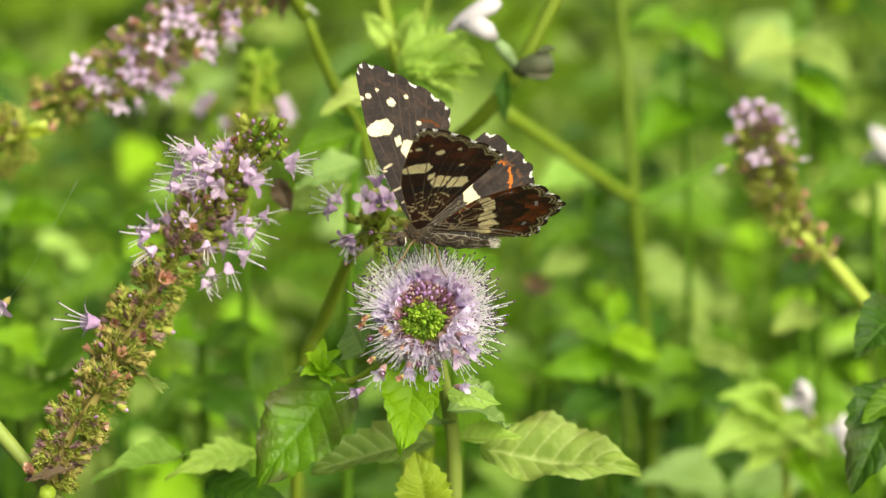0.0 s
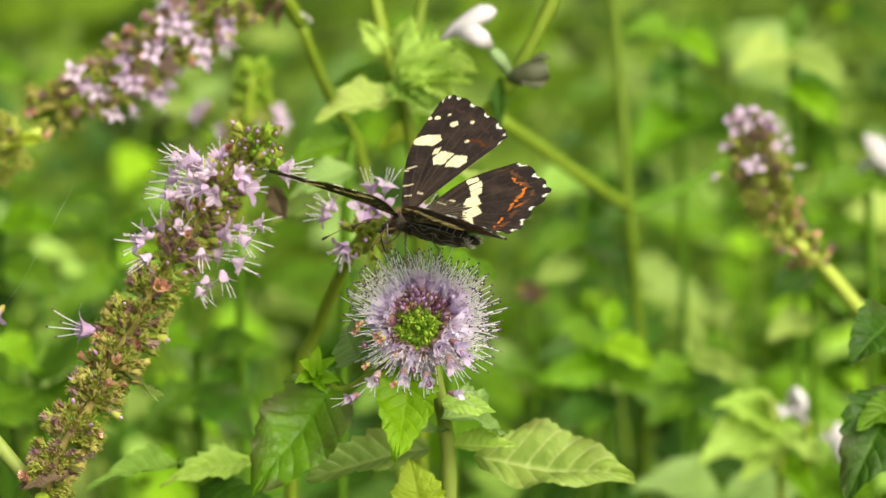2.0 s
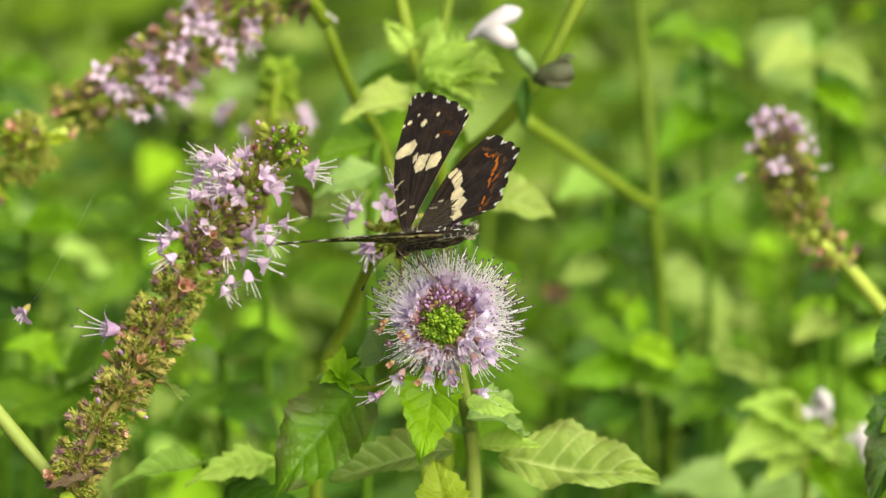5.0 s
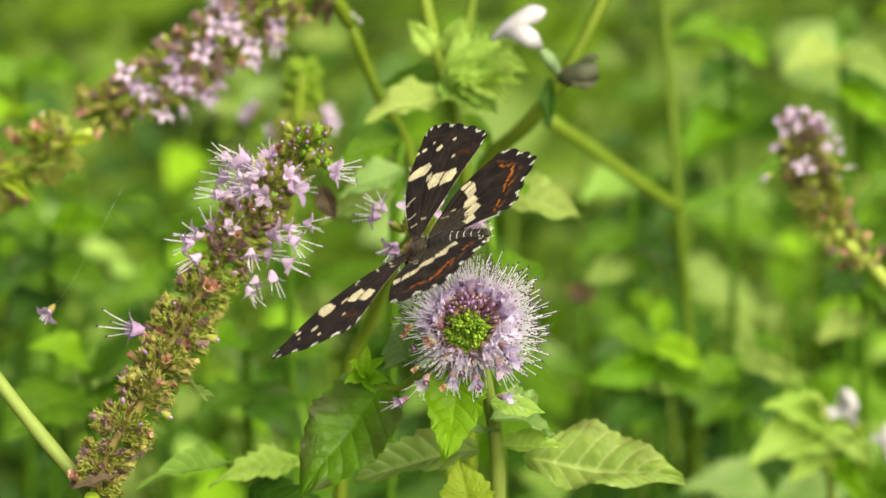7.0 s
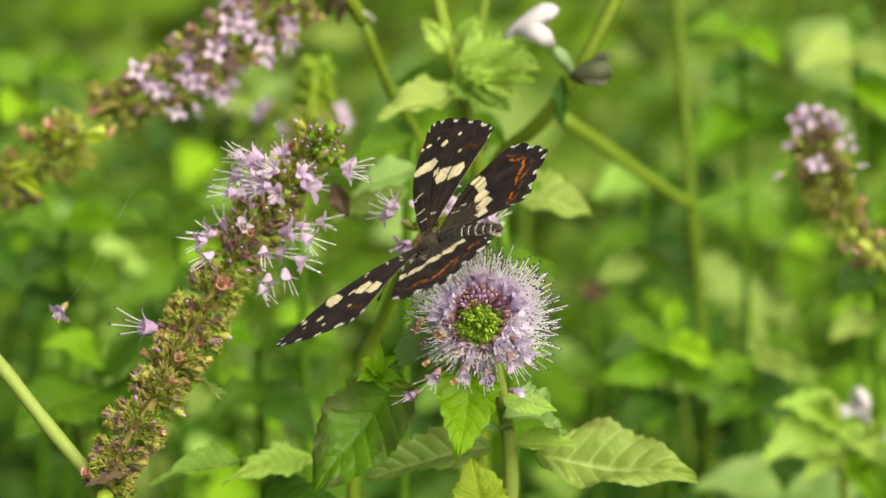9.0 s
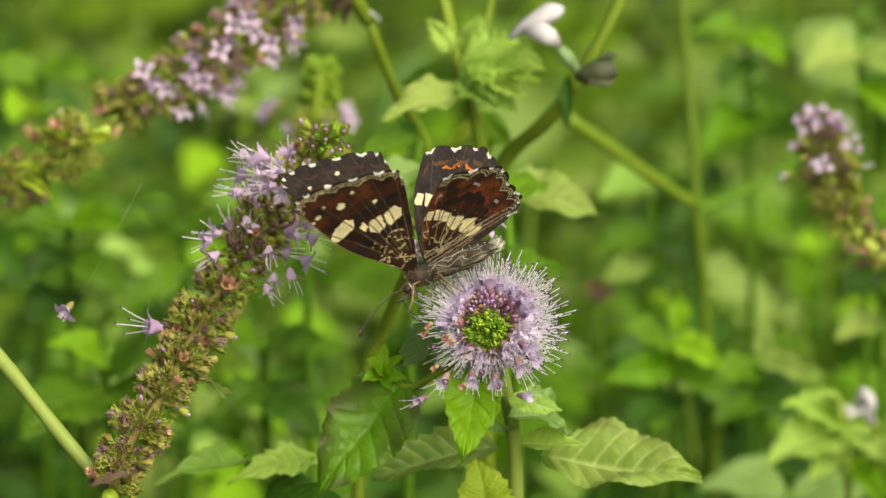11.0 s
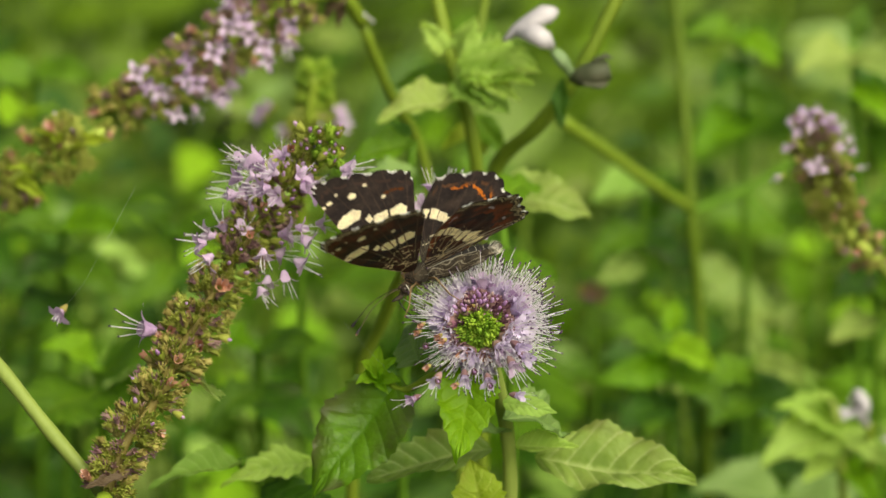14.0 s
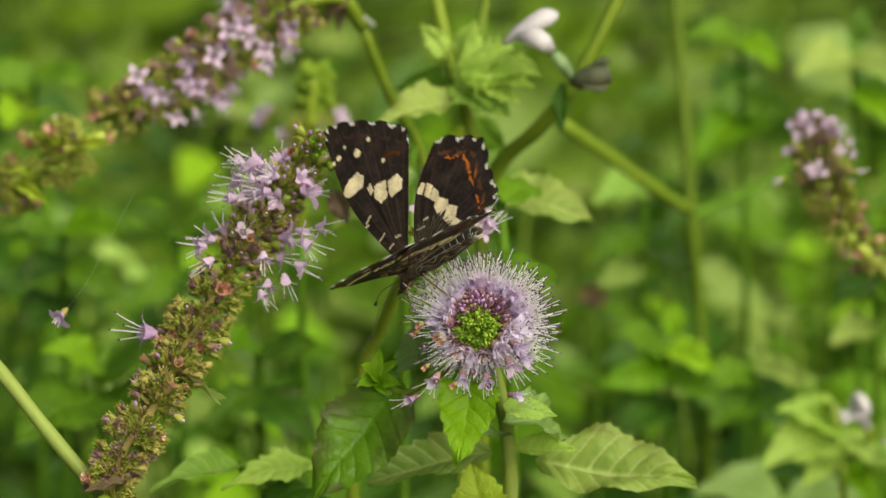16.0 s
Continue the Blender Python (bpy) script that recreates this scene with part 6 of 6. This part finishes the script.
# body: seconds, place, turn
BODY = [
    (0.0, 0.00445, 0.32834, 0.73164, 10.0, -5.2, 109.0),
    (0.04, 0.00445, 0.32834, 0.73164, 10.0, -5.2, 109.0),
    (0.3, 0.00578, 0.32954, 0.73237, 24.2, -6.4, 87.0),
    (0.5, 0.00648, 0.32419, 0.73452, 16.9, -13, 70.8),
    (0.7, 0.00584, 0.32824, 0.73122, 16.2, 5.4, 78.2),
    (1.0, 0.00594, 0.32904, 0.73249, 14.1, 3.7, 80.2),
    (1.3, 0.00348, 0.32816, 0.73237, 1.7, 1.5, 66.2),
    (1.5, 0.00393, 0.33014, 0.73268, 6.8, -1.0, 65.0),
    (2.0, 0.00327, 0.32734, 0.7343, -0.9, 3.4, 54.8),
    (2.5, 0.00293, 0.328, 0.73275, -10.8, -11.3, 63.0),
    (3.0, 0.00387, 0.32801, 0.73212, -19.8, -34.4, 46.6),
    (3.2, 0.00174, 0.32714, 0.73286, -18.1, -31.9, 30.0),
    (3.5, 0.00158, 0.33468, 0.73151, -10.3, -10.6, 30.7),
    (3.7, 0.0016, 0.33044, 0.73287, -12.7, -7.35, 31.95),
    (4.0, 0.00161, 0.3262, 0.73424, -15.1, -4.1, 33.2),
    (4.2, 0.00161, 0.32906, 0.73263, -21.7, -36.8, 47.0),
    (6.3, -0.00101, 0.32664, 0.73127, -29.4, -29, 69),
    (6.5, -0.00101, 0.32664, 0.73127, -29.4, -29, 69),
    (7.0, -0.00098, 0.32392, 0.73208, -29.4, -27.3, 68.7),
    (7.5, -0.00136, 0.32763, 0.73155, -29, -28.6, 70.7),
    (7.8, -0.00197, 0.32748, 0.73152, -27.4, -27.9, 68.4),
    (8.0, -0.00197, 0.32748, 0.73152, -27.4, -27.9, 68.4),
    (8.2, -0.0011, 0.3242, 0.7323, -29, -27, 69),
    (8.5, -0.00157, 0.32691, 0.73174, -27.8, -27.9, 69.5),
    (9.0, -0.00122, 0.32319, 0.7328, -28.7, -26.6, 69.2),
    (9.2, -0.0011, 0.326, 0.7318, -28.7, -26.6, 69.2),
    (11.3, -0.0034, 0.32561, 0.72802, -25.9, 32.0, 93.4),
    (11.5, -0.00357, 0.32513, 0.72934, -32.3, 28.1, 90.4),
    (12.0, -0.00338, 0.32353, 0.73009, -32.8, 27.5, 93.5),
    (12.2, -0.00327, 0.32804, 0.72715, -29.1, 32.4, 102.3),
    (12.5, -0.00378, 0.32301, 0.72978, -31.4, 29.2, 90),
    (12.7, -0.00386, 0.32536, 0.7277, -25.7, 22.8, 103.5),
    (13.0, -0.00317, 0.32282, 0.73088, -17.2, 17.6, 109.8),
    (13.2, -0.00266, 0.32445, 0.73106, -26.8, 16, 109.8),
    (13.5, -0.00272, 0.32565, 0.72763, -26.6, 16.7, 116.8),
    (13.7, -0.00283, 0.3284, 0.7276, -24.1, 15.6, 94.3),
    (14.0, -0.00263, 0.328, 0.72747, -20.8, 12.9, 96.6),
    (14.2, -0.003, 0.32908, 0.72957, -19.0, 9.0, 95.1),
    (14.5, -0.0033, 0.3274, 0.72815, -27.0, 3.9, 88.8),
    (15.0, -0.00363, 0.328, 0.72785, -29.5, 2.3, 89.1),
    (15.5, -0.00389, 0.32785, 0.72788, -29.9, -1.4, 90.4),
    (15.7, -0.00387, 0.32827, 0.72784, -29.3, -4.8, 89.4),
    (16.0, -0.00351, 0.32787, 0.72871, -41.4, -20.9, 85.9),
]
# wings: seconds, lift above the body, sweep to the front
BEAT = {
    "fl": [
    (0.0, 57.6, 1.6),
    (0.04, 57.6, 1.6),
    (0.3, 10.8, -1.4),
    (0.5, 47.6, -0.9),
    (0.7, 40.8, 1.3),
    (1.0, 5.8, 2.2),
    (1.3, 35.6, 4.6),
    (1.5, 18.5, 11.5),
    (1.87, 37, 5),
    (2.0, 25.5, 3.9),
    (2.5, 51.5, 3.0),
    (3.0, 67.1, -20.1),
    (3.2, 27.7, -1.1),
    (3.5, 24.8, -34),
    (3.7, 15.9, -29),
    (4.0, 7, -24),
    (4.2, 63.1, -31.4),
    (6.3, 22.4, 20.8),
    (6.5, 22.4, 20.8),
    (7.0, 12.8, 15.6),
    (7.5, 26.2, 19.6),
    (7.8, 39.5, 10.3),
    (8.0, 39.5, 10.3),
    (8.2, 11, 16),
    (8.5, 24.1, 24.1),
    (9.0, 14.4, 19.1),
    (9.2, 18, 19),
    (11.3, 38.6, 7.2),
    (11.5, 19.8, -0.6),
    (12.0, 22.3, 1.5),
    (12.2, 4.6, 6.7),
    (12.5, 10, 2.5),
    (12.7, 52.4, 3.8),
    (13.0, 24.3, 0.9),
    (13.2, 52.7, -6.4),
    (13.5, 20.3, 2.9),
    (13.7, 35.6, 1.8),
    (14.0, 30.9, 8.2),
    (14.2, 5.7, 1.9),
    (14.5, 52.3, 3.3),
    (15.0, 44.2, -0.2),
    (15.5, 50.6, 0.6),
    (15.7, 35.5, 0.9),
    (16.0, 39.3, -25.2),
],
    "fr": [
    (0.0, 47.1, -2.8),
    (0.04, 47.1, -2.8),
    (0.3, -0.7, 1.7),
    (0.5, 18.5, 6.8),
    (0.7, 57.2, 6.9),
    (1.0, 14.8, 3.0),
    (1.3, 52.0, -1.8),
    (1.5, 24.6, -5.7),
    (1.87, 41, -3),
    (2.0, 31, -2.2),
    (2.5, 29.4, -3.7),
    (3.0, 28.9, -4.5),
    (3.2, 18.6, -1.0),
    (3.5, 42.2, 5),
    (3.7, 34.2, 2.8),
    (4.0, 26.1, 0.6),
    (4.2, 21.4, -4.3),
    (6.3, 9.8, -2.1),
    (6.5, 9.8, -2.1),
    (7.0, 4, -3),
    (7.5, 9.1, -2.1),
    (7.8, 23.4, 1.8),
    (8.0, 23.4, 1.8),
    (8.2, 3.5, -2),
    (8.5, 12, 0.1),
    (9.0, 5.2, -1),
    (9.2, 8, -1),
    (11.3, 75.7, 12.2),
    (11.5, 55.2, 14.1),
    (12.0, 53.3, 11.9),
    (12.2, 29.4, 1.1),
    (12.5, 45.4, 13.3),
    (12.7, 71.7, 10.0),
    (13.0, 32.6, 15.1),
    (13.2, 67.8, 3.3),
    (13.5, 16.2, 4.6),
    (13.7, 48.5, 3.1),
    (14.0, 37.4, 1.5),
    (14.2, 3.3, 1.6),
    (14.5, 52.0, 9.2),
    (15.0, 35.5, 4.3),
    (15.5, 33.1, 5.1),
    (15.7, 24.8, 0.7),
    (16.0, 37.3, -7.7),
],
    "hl": [
    (0.0, 53.2, -10.3),
    (0.04, 53.2, -10.3),
    (0.3, 1.3, -10.9),
    (0.5, 46.8, -10.6),
    (0.7, 40.1, -2.2),
    (1.0, 3.5, -3.7),
    (1.3, 23.7, -8.9),
    (1.5, 16.6, -10.0),
    (1.87, 36, -10),
    (2.0, 27, -12),
    (2.5, 38.8, -10.9),
    (3.0, 76.9, -8.3),
    (3.2, 27.7, 6.2),
    (3.5, 22.9, -28),
    (3.7, 13.9, -27),
    (4.0, 5, -26),
    (4.2, 63.1, -5.5),
    (6.3, 25.2, 8.8),
    (6.5, 25.2, 8.8),
    (7.0, 14.8, 8),
    (7.5, 27.4, 12),
    (7.8, 37.5, 5.3),
    (8.0, 37.5, 5.3),
    (8.2, 13, 9),
    (8.5, 24.7, 6),
    (9.0, 15.1, 13.6),
    (9.2, 19, 12),
    (11.3, 31.7, 0.3),
    (11.5, 21.7, -2.1),
    (12.0, 24.2, 1),
    (12.2, 7.3, -10.4),
    (12.5, 15.3, -0.2),
    (12.7, 42.5, -3.0),
    (13.0, 22.8, 6.5),
    (13.2, 48.9, -11.2),
    (13.5, 20.5, -14.7),
    (13.7, 31.7, -7.4),
    (14.0, 30.0, -0.7),
    (14.2, 0.1, -4.4),
    (14.5, 50.3, -3.5),
    (15.0, 46.5, -6.0),
    (15.5, 51.9, -5.8),
    (15.7, 34.7, -12.2),
    (16.0, 39.3, -6.8),
],
    "hr": [
    (0.0, 57.3, -10.3),
    (0.04, 57.3, -10.3),
    (0.3, 4.3, -10.9),
    (0.5, 13.2, 0.6),
    (0.7, 46.9, -2.2),
    (1.0, 9.6, -3.7),
    (1.3, 40.9, -8.9),
    (1.5, 17.0, -10.0),
    (1.87, 35, -7),
    (2.0, 26.3, -6.3),
    (2.5, 24.2, -10.9),
    (3.0, 21.9, -8.3),
    (3.2, 12.7, 6.2),
    (3.5, 38.2, 2.8),
    (3.7, 29.9, 2.2),
    (4.0, 21.6, 1.6),
    (4.2, 10.3, -5.5),
    (6.3, 3.6, -3.7),
    (6.5, 3.6, -3.7),
    (7.0, -0.8, -4.8),
    (7.5, 3.2, -4.2),
    (7.8, 15.9, 0.4),
    (8.0, 15.9, 0.4),
    (8.2, -1.5, -4),
    (8.5, 6.8, -2.7),
    (9.0, -0.5, -3.2),
    (9.2, 2, -3.2),
    (11.3, 84.1, 0.3),
    (11.5, 46.1, 10.2),
    (12.0, 42.5, 6),
    (12.2, 35.3, -10.4),
    (12.5, 45.4, -2.7),
    (12.7, 76.2, -3.0),
    (13.0, 28, 4.2),
    (13.2, 35.6, -1.7),
    (13.5, 16.8, -14.7),
    (13.7, 51.0, -7.4),
    (14.0, 35.8, -0.7),
    (14.2, -1.0, -4.4),
    (14.5, 54.8, -3.5),
    (15.0, 34.2, -6.0),
    (15.5, 33.8, -5.8),
    (15.7, 22.9, -12.2),
    (16.0, 26.6, -6.8),
],
}
# sway of the flower head in millimetres
SWAY = [
    (0.0, 0.06, -0.06, -0.03),
    (0.5, 0.06, -0.06, -0.03),
    (1.0, 0.05, -0.07, -0.08),
    (1.5, 0.23, -0.01, 0.06),
    (2.0, -0.01, 0.02, 0.13),
    (2.5, 0.03, 0.04, 0.16),
    (3.0, -0.19, -0.04, -0.06),
    (3.5, -0.21, 0.0, 0.07),
    (4.0, -0.1, 0.16, 0.52),
    (6.5, -0.01, -0.07, -0.14),
    (7.0, 0.0, -0.1, -0.23),
    (7.5, -0.21, 0.14, 0.44),
    (8.0, -0.35, 0.11, 0.37),
    (8.5, -0.29, 0.1, 0.32),
    (9.0, -0.18, 0.09, 0.25),
    (11.5, 0.24, -0.13, -0.37),
    (12.0, 0.18, -0.11, -0.29),
    (12.5, 0.23, -0.09, -0.25),
    (13.0, 0.23, -0.11, -0.3),
    (13.5, 0.22, -0.07, -0.21),
    (14.0, 0.0, 0.0, 0.0),
    (14.5, -0.15, 0.07, 0.2),
    (15.0, -0.6, 0.23, 0.62),
    (15.5, -0.38, 0.23, 0.63),
    (16.0, -0.26, 0.15, 0.37),
]


def motions():
    walk(butterfly, [(t, pose(*row)) for t, *row in BODY])
    for key, (sx, y, z) in {"fl": (-1, 0.9, 0.8), "fr": (1, 0.9, 0.8), "hl": (-1, -0.9, 0.7), "hr": (1, -0.9, 0.7)}.items():
        hinge = pose(sx * 0.0009, y * 0.001, z * 0.001)
        walk(WINGS[key], [(t, hinge @ pose(0, 0, 0, 0, -sx * lift, 0) @ pose(0, 0, 0, 0, 0, sx * sweep)) for t, lift, sweep in BEAT[key]])
    walk(flower_head, [(t, Matrix.Translation((x / 1000, y / 1000, z / 1000)) @ HEAD_REST) for t, x, y, z in SWAY])


motions()
